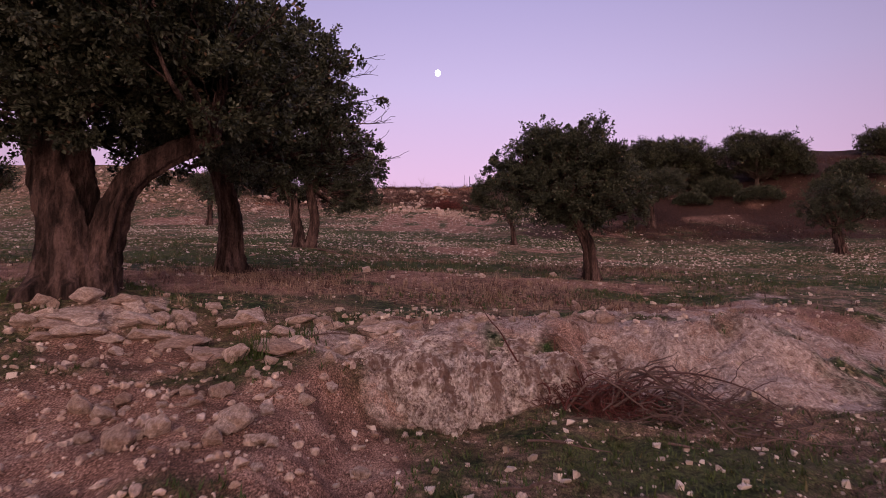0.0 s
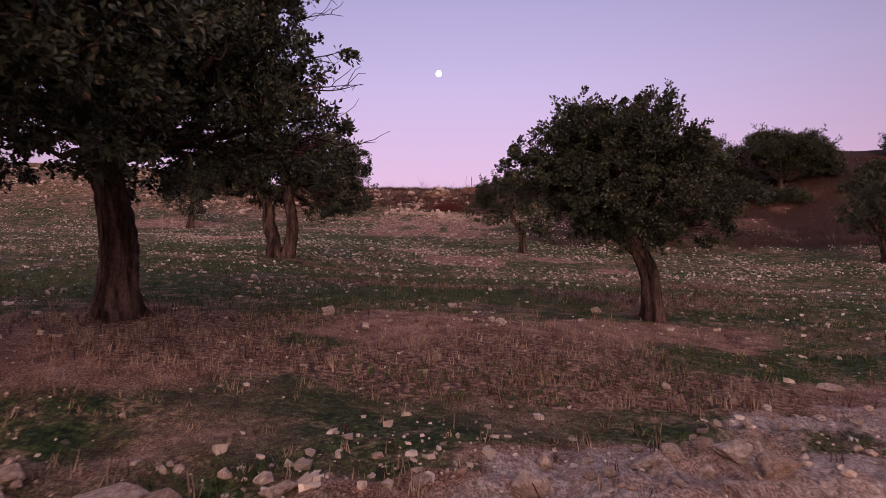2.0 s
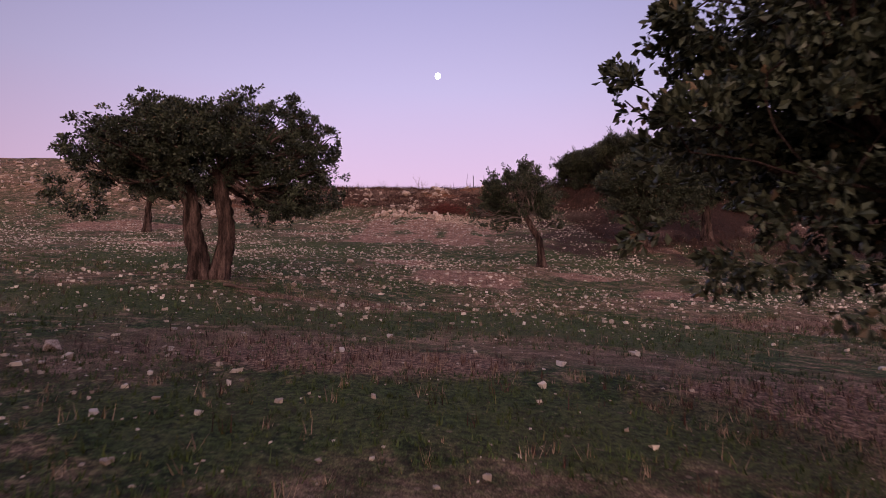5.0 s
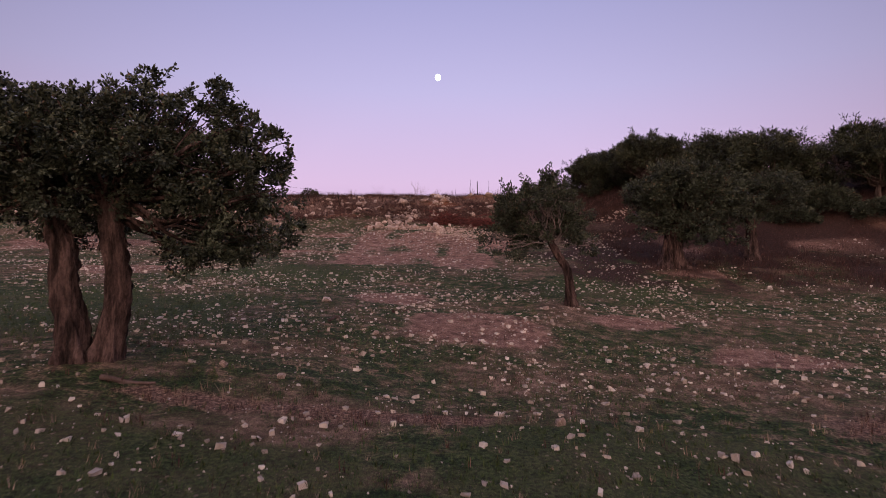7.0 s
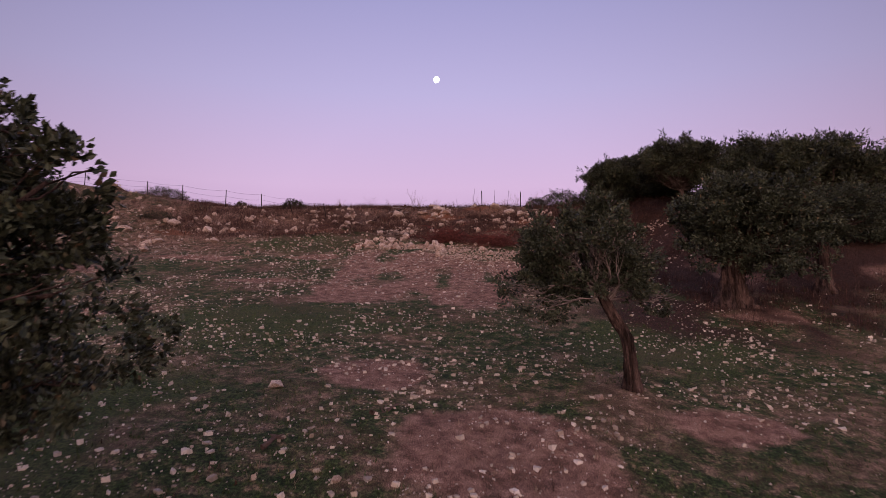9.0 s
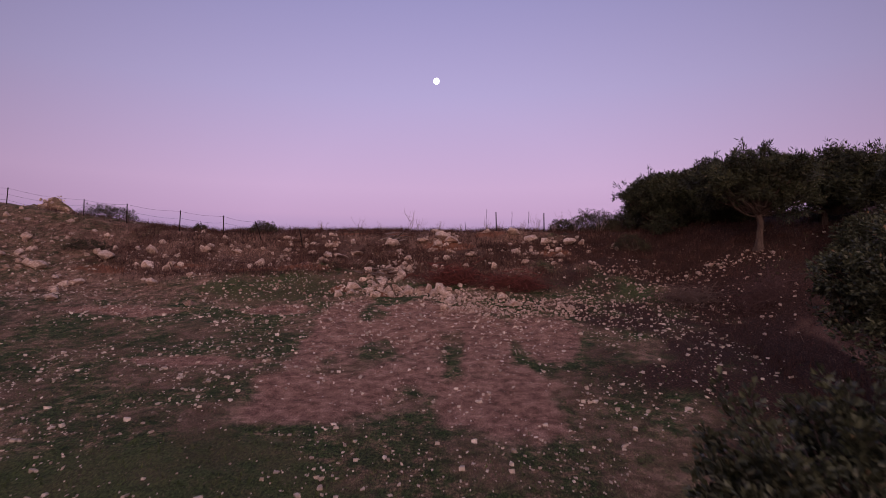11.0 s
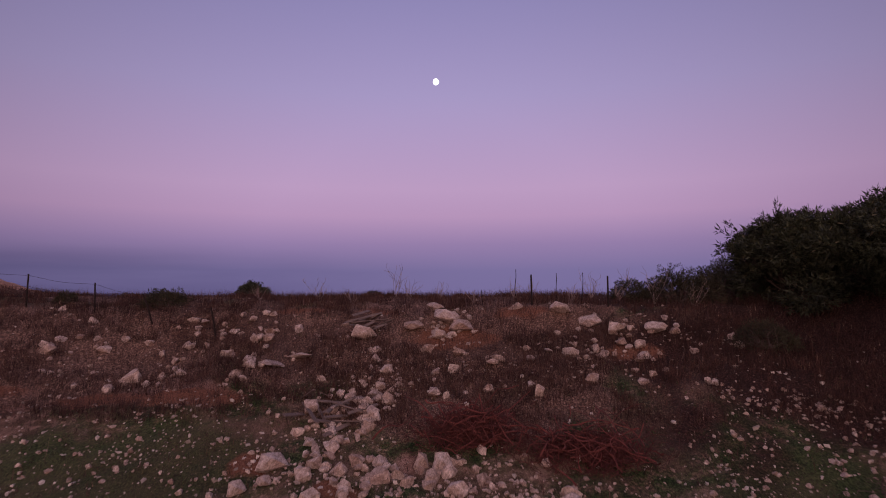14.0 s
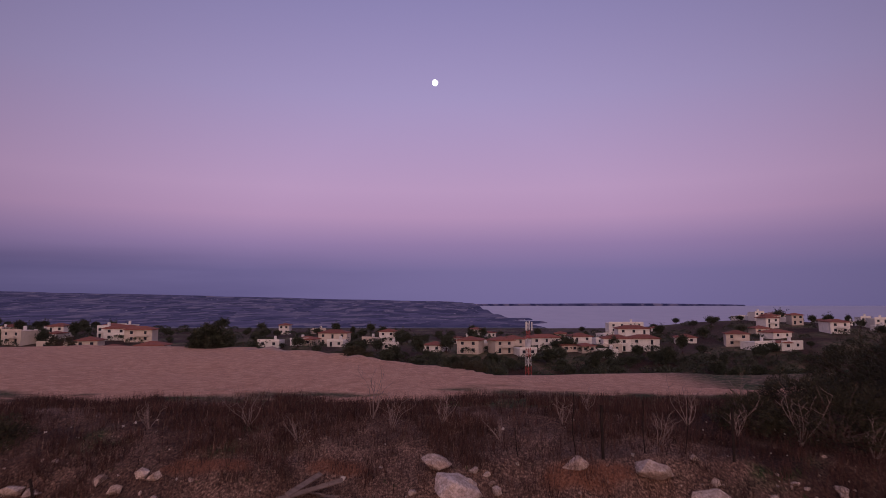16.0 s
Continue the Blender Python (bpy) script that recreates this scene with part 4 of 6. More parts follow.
PINES = "pines on the ridge"
for k, (x, y, lean, cz, rad, n) in enumerate([(13.7, 58.0, 0.0, 15.4, (3.4, 2.8, 1.7), 5600), (14.0, 63.5, 0.0, 15.7, (3.3, 2.8, 2.35), 10500), (18.5, 61.0, 0.5, 16.0, (4.2, 3.4, 1.9), 5600), (12.0, 65.0, 0.0, 15.8, (2.6, 2.2, 1.9), 6000),
                                             (20.0, 55.5, 0.3, 14.5, (4.4, 3.2, 2.2), 6000), (26.0, 54.5, 0.4, 14.6, (5.0, 3.6, 2.3), 6500), (31.0, 58.5, -0.2, 14.7, (2.8, 2.4, 1.2), 2400),
                                             (41.0, 60.0, 0.2, 17.2, (3.8, 3.0, 1.7), 2600), (50.0, 60.0, 0.2, 17.6, (4.4, 3.2, 1.9), 2600)]):
    b = foot(x, y)
    broad_tree("pine_tree", "broad dark pine with pale bare limbs on the earth bank" if k else "dark pine with a slender forked trunk above the terrace stones", "tree", PINES, b,
               [(b, (x + 0.1, y, b[2] + 1.2), (x + lean, y, cz - rad[2] * 0.75), 0.125, 0.09)],
               (x + lean, y, cz), rad, 50 + k, 110, int(n * 0.95), 13 if k in (0, 1, 3) else 9, (0.15, 0.045) if k in (0, 1, 3) else (0.20, 0.062), cz - rad[2] * 0.85, 0.8, PINE_BARK, NEEDLE, True, 0.6, 2, [(11.6, 63.5, 14.5, 0.9), (12.4, 63.5, 15.3, 0.8), (13.2, 63.2, 16.0, 0.8)] if k == 1 else (), 3, (0.15, 0.30), 40, False, None, 1.0)


# ---------------------------------------------------------------- shrubs, brush and grass
def shrub(at, radii, seed, sprays, leaf=(0.09, 0.02), mat=None, label="low dark thorny shrub among dry grass", group="shrubs along the ridge", name="shrub", green=None):
    rs = np.random.RandomState(seed)
    base = np.asarray(foot(*at, 0.03))
    ob = base_empty(name, tuple(base), label, "shrub", group)
    d = unit(rs, 26)
    d[:, 2] = np.abs(d[:, 2]) + 0.15
    stems = [tube(bent(rs.normal(0, 0.05, 3) * [1, 1, 0], q * np.asarray(radii) * rs.uniform(0.6, 0.95), 6, rs, 0.08), np.linspace(0.03, 0.006, 6), 4) for q in d]
    v, f = join(stems)
    part("stem", v, f, TWIG, ob)
    d = unit(rs, sprays)
    d[:, 2] = np.abs(d[:, 2])
    p = d * rs.uniform(0.45, 1.0, (sprays, 1)) ** 0.5 * np.asarray(radii) * (1 + 0.25 * fbm(d[:, 0] * 3 + seed, d[:, 1] * 3, 1, 60)[:, None])
    v, f = leaf_sprays(rs, p, d, 9, leaf[0], leaf[1], 0.7, green is None)
    part("foliage", v, f, green or mat or SHRUB, ob)
    return ob


for k, (x, y, rx, ry, rz, n) in enumerate([(8.4, 66.3, 1.5, 1.1, 1.25, 1300), (10.2, 66.8, 1.2, 1.0, 1.1, 900), (-10.4, 66.0, 0.95, 0.8, 0.6, 600), (-20.5, 68.0, 1.7, 1.2, 0.85, 900),
                                           (6.9, 67.2, 0.75, 0.7, 0.7, 500), (-24, 62.0, 1.2, 1, 0.6, 500), (-14.2, 66.3, 0.4, 0.35, 0.4, 200), (-17.8, 61.5, 1.2, 0.9, 0.5, 400),
                                           (9.5, 62.5, 1.0, 0.8, 0.8, 500), (12.0, 67.5, 1.8, 1.3, 1.5, 1000), (9.6, 69.8, 1.2, 0.9, 0.9, 700), (13.5, 70.5, 2.0, 1.5, 1.6, 900), (11.2, 69.0, 1.6, 1.2, 0.9, 900), (15.0, 68.3, 2.6, 1.8, 2.1, 1500), (12.6, 71.4, 1.8, 1.3, 1.0, 900), (16.0, 71.0, 2.6, 1.8, 1.8, 1300)]):
    shrub((x, y), (rx, ry, rz), 300 + k, n)
for k, (x, y, rx, ry, rz, n) in enumerate([(17.2, 55.0, 1.4, 1.2, 1.0, 900), (22.6, 54.6, 1.9, 1.4, 1.4, 1300), (28.6, 54.8, 2.1, 1.6, 1.6, 1400),
                                           (34, 54.0, 2.4, 1.7, 1.2, 1200), (38, 52, 3.0, 2, 1.4, 1300), (17.5, 56.0, 2.0, 1.5, 1.8, 1200), (23, 56.5, 2.2, 1.6, 2.0, 1200), (29.5, 57.0, 2.2, 1.6, 2.2, 1200), (45, 56, 3.2, 2, 2.4, 1500), (25.5, 53.0, 1.8, 1.3, 1.0, 900), (20.2, 53.4, 1.4, 1.1, 0.8, 700), (31.5, 52.6, 2.2, 1.4, 1.2, 900)]):
    shrub((x, y), (rx, ry, rz), 370 + k, n, (0.16, 0.08), None, "dense dark green bush on the shaded earth bank", "bushes on the pine bank", "bush", LEAF)
shrub((-15.3, 91.5), (1.35, 1.2, 1.35), 330, 1500, (0.12, 0.06), None, "rounded green bush on the rim of the sandy terrace", "bushes on the terrace rim", "bush", LEAF)
for k, (x, y, r) in enumerate([(-4.9, 84, 0.8), (-2.4, 86, 0.55), (-1.2, 86, 0.6), (0.7, 80, 0.85), (1.6, 81, 0.7), (-26, 93, 0.9), (4.2, 79.5, 0.7)]):
    shrub((x, y), (r, r * 0.8, r * 0.6), 340 + k, 350, (0.1, 0.03), None, "small dark shrub on pale sandy ground", "bushes on the terrace rim")


def brush_pile(at, radii, seed, count, mat, label, thick=0.018, fine=0, arcs=0):
    """A heap of bare branches: the stout ones singly, the fine tangle between them as one."""
    rs = np.random.RandomState(seed)
    base = np.asarray(foot(*at, 0.02))
    ob = base_empty("brush_pile", tuple(base), label, "brushwood", "heaps of dead branches")
    tangle = []
    for k in range(count * 2):
        stout = k < count * 0.45
        a = rs.normal(0, 0.5, 3) * radii * (0.8, 0.8, 1.3)
        d = unit(rs, 1)[0] * [1, 1, 0.4]
        l = rs.uniform(0.5, 1.2) * radii[0] * (1 if stout else 0.5)
        p0, p1 = a - d * l / 2, a + d * l / 2
        for p in (p0, p1):
            p[2] = max(abs(p[2]) * 0.9, 0) + float(ground_height(base[0] + p[0], base[1] + p[1], False)) - base[2] + 0.04
        r = thick * (rs.uniform(0.6, 1.2) if stout else rs.uniform(0.2, 0.45))
        v, f = tube(bent(p0, p1, 8, rs, 0.09), np.linspace(r, r * 0.3, 8), 5)
        if stout:
            part("branch", v, f, mat, ob)
        else:
            tangle.append((v, f))
    # springy twigs that rise and arch over
    for k in range(fine):
        a = rs.normal(0, 0.42, 3) * radii * [1, 1, 0]
        out = a + rs.normal(0, 0.45, 3) * [radii[0] * 0.7, radii[1] * 0.7, 0]
        lift = radii[2] * rs.uniform(0.25, 1.15) * math.exp(-0.6 * ((a[0] / radii[0]) ** 2 + (a[1] / radii[1]) ** 2))
        for p, up in ((a, 0.0), (out, lift)):
            p[2] = float(ground_height(base[0] + p[0], base[1] + p[1], False)) - base[2] + up
        tangle.append(tube(bent(a, out, 7, rs, 0.12, -0.12 * radii[2]), np.linspace(thick * 0.4, 0.004, 7), 3))
    # long limbs that arch out of the heap and come down on the grass, with forked ends
    for k in range(arcs):
        turn, reach = rs.uniform(-0.75, 0.3), rs.uniform(0.8, 2.0)
        way = np.array([math.cos(turn), math.sin(turn), 0])
        a = rs.normal(0, 0.3, 3) * radii * [1, 1, 0]
        pts = [a, a + way * reach * 0.35 + [0, 0, rs.uniform(0.3, 0.6)], a + way * reach * 0.75 + [0, 0, rs.uniform(0.1, 0.3)], a + way * reach]
        for p, up in zip(pts, (0.05, 0, 0, 0.03)):
            p[2] += up + float(ground_height(base[0] + p[0], base[1] + p[1], False)) - base[2]
        line = smooth_line(pts, 16) + np.concatenate([np.zeros((1, 3)), np.cumsum(rs.normal(0, 0.008, (15, 3)), axis=0)])
        pieces = [tube(line, np.linspace(0.017, 0.006, 16), 6)]
        for j in (6, 9, 11, 13):
            d = way * rs.uniform(0.15, 0.45) + rs.normal(0, 0.14, 3)
            pieces.append(tube(bent(line[j], line[j] + d, 6, rs, 0.09), np.linspace(0.008, 0.003, 6), 4))
        v, f = join(pieces)
        part("branch", v, f, TWIG if k % 2 else DARK_TWIG, ob)
    v, f = join(tangle)
    tagged(part("twig_tangle", v, f, DARK_RED if fine > 600 else mat, ob), kind="stuff")
    return ob


brush_pile((2.0, 8.75), (0.85, 0.5, 0.30), 401, 60, DARK_RED, "heap of dry reddish branches under the chalky bank", 0.012, 300, 14)
brush_pile((2.9, 8.3), (1.1, 0.55, 0.16), 402, 34, TWIG, "loose dry branches lying on grass", 0.013, 50)
brush_pile((0.4, 58.4), (1.25, 0.65, 0.55), 403, 190, RED_TWIG, "heap of reddish dead brush behind rocks", 0.02, 620)
brush_pile((2.9, 57.7), (1.5, 0.65, 0.45), 404, 190, RED_TWIG, "heap of reddish dead brush behind rocks", 0.018, 620)
brush_pile((9.6, 56.0), (1.4, 1.0, 0.45), 405, 160, TWIG, "tangle of grey dead branches by the terrace", 0.018, 160)
brush_pile((11.8, 54.6), (1.1, 0.8, 0.6), 406, 70, DARK_TWIG, "dark heap of dead brush in the shade", 0.018, 420)


def blades(rs, x, y, height, width, lean, per):
    """Bunches of grass blades on the ground."""
    n = len(x)
    bx = np.repeat(x, per) + rs.normal(0, 0.05, n * per) * np.repeat(height / 0.2, per)
    by = np.repeat(y, per) + rs.normal(0, 0.05, n * per) * np.repeat(height / 0.2, per)
    bz = ground_height(bx, by) - 0.01
    h = np.repeat(height, per) * rs.uniform(0.5, 1.15, n * per)
    a = rs.uniform(0, 2 * np.pi, n * per)
    l = lean * h * rs.uniform(0.2, 1.2, n * per)
    w = width * rs.uniform(0.6, 1.3, n * per)
    s = np.stack([-np.sin(a) * w / 2, np.cos(a) * w / 2, 0 * w], -1)
    o = np.stack([bx, by, bz], -1)
    tip = o + np.stack([np.cos(a) * l, np.sin(a) * l, h], -1)
    v = np.stack([o - s, o + s, tip], 1)
    return v.reshape(-1, 3), np.arange(n * per * 3).reshape(-1, 3)


def grass_cover():
    rs = np.random.RandomState(500)
    # weeds on the pasture
    n = 90000
    y = 5 + 60 * rs.uniform(0, 1, n) ** 1.35
    x = rs.uniform(-1, 1, n) * (4 + 0.58 * y)
    soil, straw, green, sand, chalk, shade_and_litter = ground_masks(x, y)
    keep = (rs.uniform(0, 1, n) > soil + 2.0 * chalk + 0.8 * shade_and_litter * 0.9 + straw * 0.4) & (sand < 0.3) & (fbm(x, y, 2.2, 61, 2) + green > -0.35)
    x, y = x[keep], y[keep]
    v, f = blades(rs, x, y, rs.uniform(0.03, 0.11, len(x)), 0.016, 0.9, 5)
    v = lay(v)
    tagged(part("weeds", v, f, GRASS), "short green weeds and thin grass on the slope", "grass", "", "stuff")
    n = 24000
    y = np.concatenate([rs.uniform(9.5, 34, n // 3), rs.uniform(56, 71, n - n // 3)])
    x = rs.uniform(-1, 1, n) * (6 + 0.26 * y)
    soil, straw, green, sand, chalk, shade_and_litter = ground_masks(x, y)
    keep = (rs.uniform(0, 1, n) < straw + 0.12 + 0.5 * (y > 59)) & (sand < 0.4)
    x, y = x[keep], y[keep]
    v, f = blades(rs, x, y, np.where(y > 50, rs.uniform(0.12, 0.42, len(x)), rs.uniform(0.06, 0.2, len(x))), 0.011, 0.6, 7)
    v = lay(v)
    n = 72000
    x, y = np.append(rs.uniform(-17, 13, n * 2 // 3), rs.uniform(9, 40, n // 3)), np.append(rs.uniform(59, 71.5, n * 2 // 3), rs.uniform(44, 60, n // 3))
    soil, straw, green, sand, chalk, shade_and_litter = ground_masks(x, y)
    keep = (rs.uniform(0, 1, len(x)) < 0.75 - 0.5 * soil) & (sand < 0.3) & (fbm(x, y, 1.6, 66, 2) > -0.35) & (rust_mask(x, y) < 0.4)
    x, y = x[keep], y[keep]
    v3, f3 = blades(rs, x, y, rs.uniform(0.10, 0.36, len(x)), 0.012, 0.7, 6)
    v, f = join([(v, f), (lay(v3), f3)])
    n = 15000
    y = 9.8 + 26 * rs.uniform(0, 1, n) ** 1.3
    x = rs.uniform(-1, 1, n) * (4 + 0.55 * y)
    soil, straw, green, sand, chalk, shade_and_litter = ground_masks(x, y)
    keep = rs.uniform(0, 1, n) < (straw * 1.1 + 0.25 * soil + 0.10 + 0.3 * ramp01(0.1, 0.7, fbm(x, y, 1.4, 64))) * (1 - chalk)
    x, y = x[keep], y[keep]
    v2, f2 = blades(rs, x, y, rs.uniform(0.05, 0.17, len(x)), 0.009, 0.8, 8)
    v2 = lay(v2)
    tagged(part("straw_tufts", v2, f2, STRAW_TUFT), "pale dry straw tufts on trodden earth", "grass", "", "stuff")
    tagged(part("dry_grass", v, f, DRY), "dry straw-coloured grass and weed stalks", "grass", "", "stuff")


grass_cover()


# ---------------------------------------------------------------- stones and rocks
def rock_mesh(seed, cuts=2, worn=True):
    """An angular broken rock about 1 m across."""
    rs = np.random.RandomState(seed)
    bm = bmesh.new()
    for q in unit(rs, 15) * rs.uniform(0.40, 0.54, (15, 1)):
        bm.verts.new(q)
    bmesh.ops.convex_hull(bm, input=bm.verts)
    bmesh.ops.delete(bm, geom=[v for v in bm.verts if not v.link_faces], context="VERTS")
    if worn:
        bmesh.ops.bevel(bm, geom=bm.edges[:], offset=0.035, segments=1, affect="EDGES", clamp_overlap=True)
    bmesh.ops.triangulate(bm, faces=bm.faces[:])
    if cuts:
        bmesh.ops.subdivide_edges(bm, edges=[e for e in bm.edges if e.calc_length() > 0.16], cuts=cuts)
        bmesh.ops.triangulate(bm, faces=bm.faces[:])
    for v in bm.verts:
        v.co *= 1 + 0.09 * noise.noise(v.co * 3.3 + Vector((seed, 0, 0))) + 0.06 * noise.noise(v.co * 9.0 + Vector((0, seed, 0)))
    me = bpy.data.meshes.new("rock")
    bm.to_mesh(me)
    bm.free()
    me.materials.append(ROCK)
    return me


ROCKS = [rock_mesh(600 + k, 2 if k < 6 else 1) for k in range(12)]


def rock(x, y, w, h, seed, label="pale rough limestone rock on stony soil", group="limestone rocks", d=None, tilt=10, sink=0.3):
    rs = np.random.RandomState(seed)
    ob = new("rock", ROCKS[rs.randint(0, 6) if w > 0.35 else rs.randint(0, 12)])
    ob.matrix_basis = seated(x, y, gz(x, y) + h * (0.5 - sink)) @ pose(0, 0, 0, rs.uniform(-tilt, tilt), rs.uniform(-tilt, tilt), rs.uniform(-25, 25)) @ Matrix.Diagonal((w, d or w * rs.uniform(0.7, 1.0), h, 1))
    return tagged(ob, label, "rock", group)


# rocks that stand out, by their place on the slope: x, y, width, height
for k, (x, y, w, h) in enumerate([(-2.03, 8.15, 0.34, 0.34), (-1.56, 8.55, 0.5, 0.3), (-2.06, 6.5, 0.26, 0.3), (-2.3, 6.35, 0.3, 0.3), (-1.5, 6.65, 0.36, 0.3), (-2.8, 7.0, 0.25, 0.18), (-3.0, 7.0, 0.28, 0.26),
                                  (-1.1, 7.4, 0.22, 0.15), (-0.95, 7.9, 0.18, 0.14), (-1.25, 6.5, 0.3, 0.18), (-1.9, 7.3, 0.3, 0.2), (-4.4, 9.4, 0.5, 0.28), (-3.9, 9.5, 0.4, 0.2), (-3.6, 9.55, 0.4, 0.16),
                                  (-4.9, 9.3, 0.4, 0.26), (2.5, 12.3, 0.2, 0.18), (0.07, 13.36, 0.17, 0.16), (-1.66, 15.6, 0.32, 0.25), (4.6, 13.2, 0.34, 0.12), (-4.72, 21.6, 0.26, 0.2), (-6.05, 20.9, 0.26, 0.16),
                                  (1.04, 15.44, 0.24, 0.16), (0.32, 17.4, 0.26, 0.16), (3.13, 18.03, 0.24, 0.22), (1.93, 27.8, 0.2, 0.2), (-3.34, 29.4, 0.18, 0.16), (-2.33, 29.2, 0.18, 0.14), (-1.28, 33.3, 0.18, 0.14),
                                  (-3.15, 36.9, 0.36, 0.2), (3.15, 36.8, 0.22, 0.18), (5.77, 62.5, 0.6, 0.45), (3.6, 62.3, 0.65, 0.45), (-1.63, 57.0, 0.75, 0.55), (-0.24, 57.4, 0.6, 0.6), (-0.7, 57.5, 0.45, 0.5),
                                  (-9.27, 61.6, 0.7, 0.75), (-0.38, 63.25, 0.6, 0.5), (-2.8, 63.4, 1.05, 0.75), (-0.5, 64.9, 0.75, 0.35), (-0.1, 64.2, 1.2, 0.6), (0.35, 63.6, 1.0, 0.5), (-1.2, 63.8, 0.8, 0.4),
                                  (6.6, 63.6, 0.8, 0.45), (4.6, 64.0, 0.9, 0.5), (5.3, 63.6, 0.8, 0.45), (3.7, 64.6, 0.9, 0.5), (2.2, 64.8, 0.6, 0.4), (-4.7, 62.3, 1.1, 0.2), (-5.2, 61.7, 0.9, 0.2), (-3.6, 59.5, 0.6, 0.5),
                                  (-2.1, 59.3, 0.7, 0.5), (-3.9, 57.3, 0.9, 0.5), (-3.2, 57.0, 0.6, 0.5), (-2.5, 57.1, 0.5, 0.45), (-4.4, 56.6, 0.5, 0.4), (-12.4, 62.5, 0.8, 0.5), (-14.8, 62.0, 0.7, 0.6), (-16.3, 60.6, 0.9, 0.6),
                                  (-14.0, 60.0, 0.8, 0.55), (-18.5, 59.0, 0.9, 0.6), (-12.8, 58.0, 0.7, 0.4)]):
    rock(x, y, w, h, 700 + k)


def rock_run(seed, count, spots, size, label, group):
    """Rocks strewn round lines on the slope: x0, y0, x1, y1, spread."""
    rs = np.random.RandomState(seed)
    for k in range(count):
        x0, y0, x1, y1, s = spots[rs.randint(len(spots))]
        t = rs.uniform()
        w = size[0] + (size[1] - size[0]) * rs.uniform() ** 2.2
        rock(x0 + (x1 - x0) * t + rs.normal(0, s), y0 + (y1 - y0) * t + rs.normal(0, s * 0.6), w, w * rs.uniform(0.45, 0.85), seed + 1000 + k, label, group, None, 25, 0.25)


rock_run(2000, 62, [(-4.2, 6.0, -1.0, 6.6, 0.5), (-4, 8.2, -0.8, 8.0, 0.5), (-2.5, 7.2, -1.2, 7.2, 0.4)], (0.08, 0.23), "pale rubble rock in the near stone heap", "rubble by the bank")
rock_run(3200, 30, [(-0.6, 9.2, 2.2, 9.9, 0.25), (0, 9.8, 4, 11.6, 0.3)], (0.12, 0.38), "pale rock bedded in the top of the chalky bank", "rocks of the bank top")
rock_run(4400, 44, [(-4, 57, 0.5, 57.6, 0.35), (-3.5, 58, -1.8, 61, 0.4), (-1, 63.5, 1, 64.2, 0.6)], (0.18, 0.5), "pale tumbled rock in a heap below the ridge", "rocks of the slope heap")
rock_run(6800, 60, [(-42, 59, -19, 58, 1.6), (-40, 63, -20, 62, 1.0), (-30, 56, -14, 57, 1.4)], (0.3, 1.0), "pale weathered boulder on the dry hillside", "boulders of the hillside")
rock_run(5600, 55, [(3, 62, 7.5, 64, 0.8), (7, 60.5, 14, 57.2, 0.35), (8, 60, 13, 57.6, 0.3)], (0.13, 0.36), "pale rock of a broken terrace wall", "rocks of the terrace")


def rock_flat(x, y, w, h, seed):
    return rock(x, y, w, h, seed, "flat limestone slab bedded in the soil", "limestone slabs", w * 0.7, 6, 0.38)


slab_rs = np.random.RandomState(77)
for k in range(36):
    rock_flat(slab_rs.uniform(-5.2, -0.4), 9.45 + slab_rs.normal(0, 0.32), slab_rs.uniform(0.2, 0.6), slab_rs.uniform(0.14, 0.28), 9500 + k)
for k in range(26):
    rock_flat(slab_rs.uniform(-5.4, -0.9), 8.75 + slab_rs.normal(0, 0.16), slab_rs.uniform(0.35, 0.85), slab_rs.uniform(0.13, 0.22), 9560 + k)


def rubble(name, seed, spots, size, label, power=2.5, near=False):
    """Broken stones beyond counting, joined: spots are x0, y0, x1, y1, spread, number."""
    rs = np.random.RandomState(seed)
    shapes = []
    for me in ([rock_mesh(660 + k, 0, near) for k in range(8)]):
        co = np.empty(len(me.vertices) * 3)
        me.vertices.foreach_get("co", co)
        shapes.append((co.reshape(-1, 3), np.array([q.vertices[:] for q in me.polygons])))
    pieces = []
    for x0, y0, x1, y1, s, n in spots:
        t = rs.uniform(0, 1, n)
        x, y = x0 + (x1 - x0) * t + rs.normal(0, s, n), y0 + (y1 - y0) * t + rs.normal(0, s, n)
        w = size[0] + (size[1] - size[0]) * rs.uniform(0, 1, n) ** power
        h = w * rs.uniform(0.45, 0.9, n)
        z = ground_height(x, y) + h * 0.15
        for k in range(n):
            turn = np.array(Euler((rs.uniform(-0.4, 0.4), rs.uniform(-0.4, 0.4), rs.uniform(0, 6.28))).to_matrix())
            v, f = shapes[rs.randint(len(shapes))]
            pieces.append((v * [w[k], w[k] * rs.uniform(0.6, 1), h[k]] @ turn.T + [x[k], y[k], z[k]], f))
    v, f = join(pieces)
    v = lay(v)
    return tagged(part(name, v, f, ROCK), label, "stones", "", "stuff")


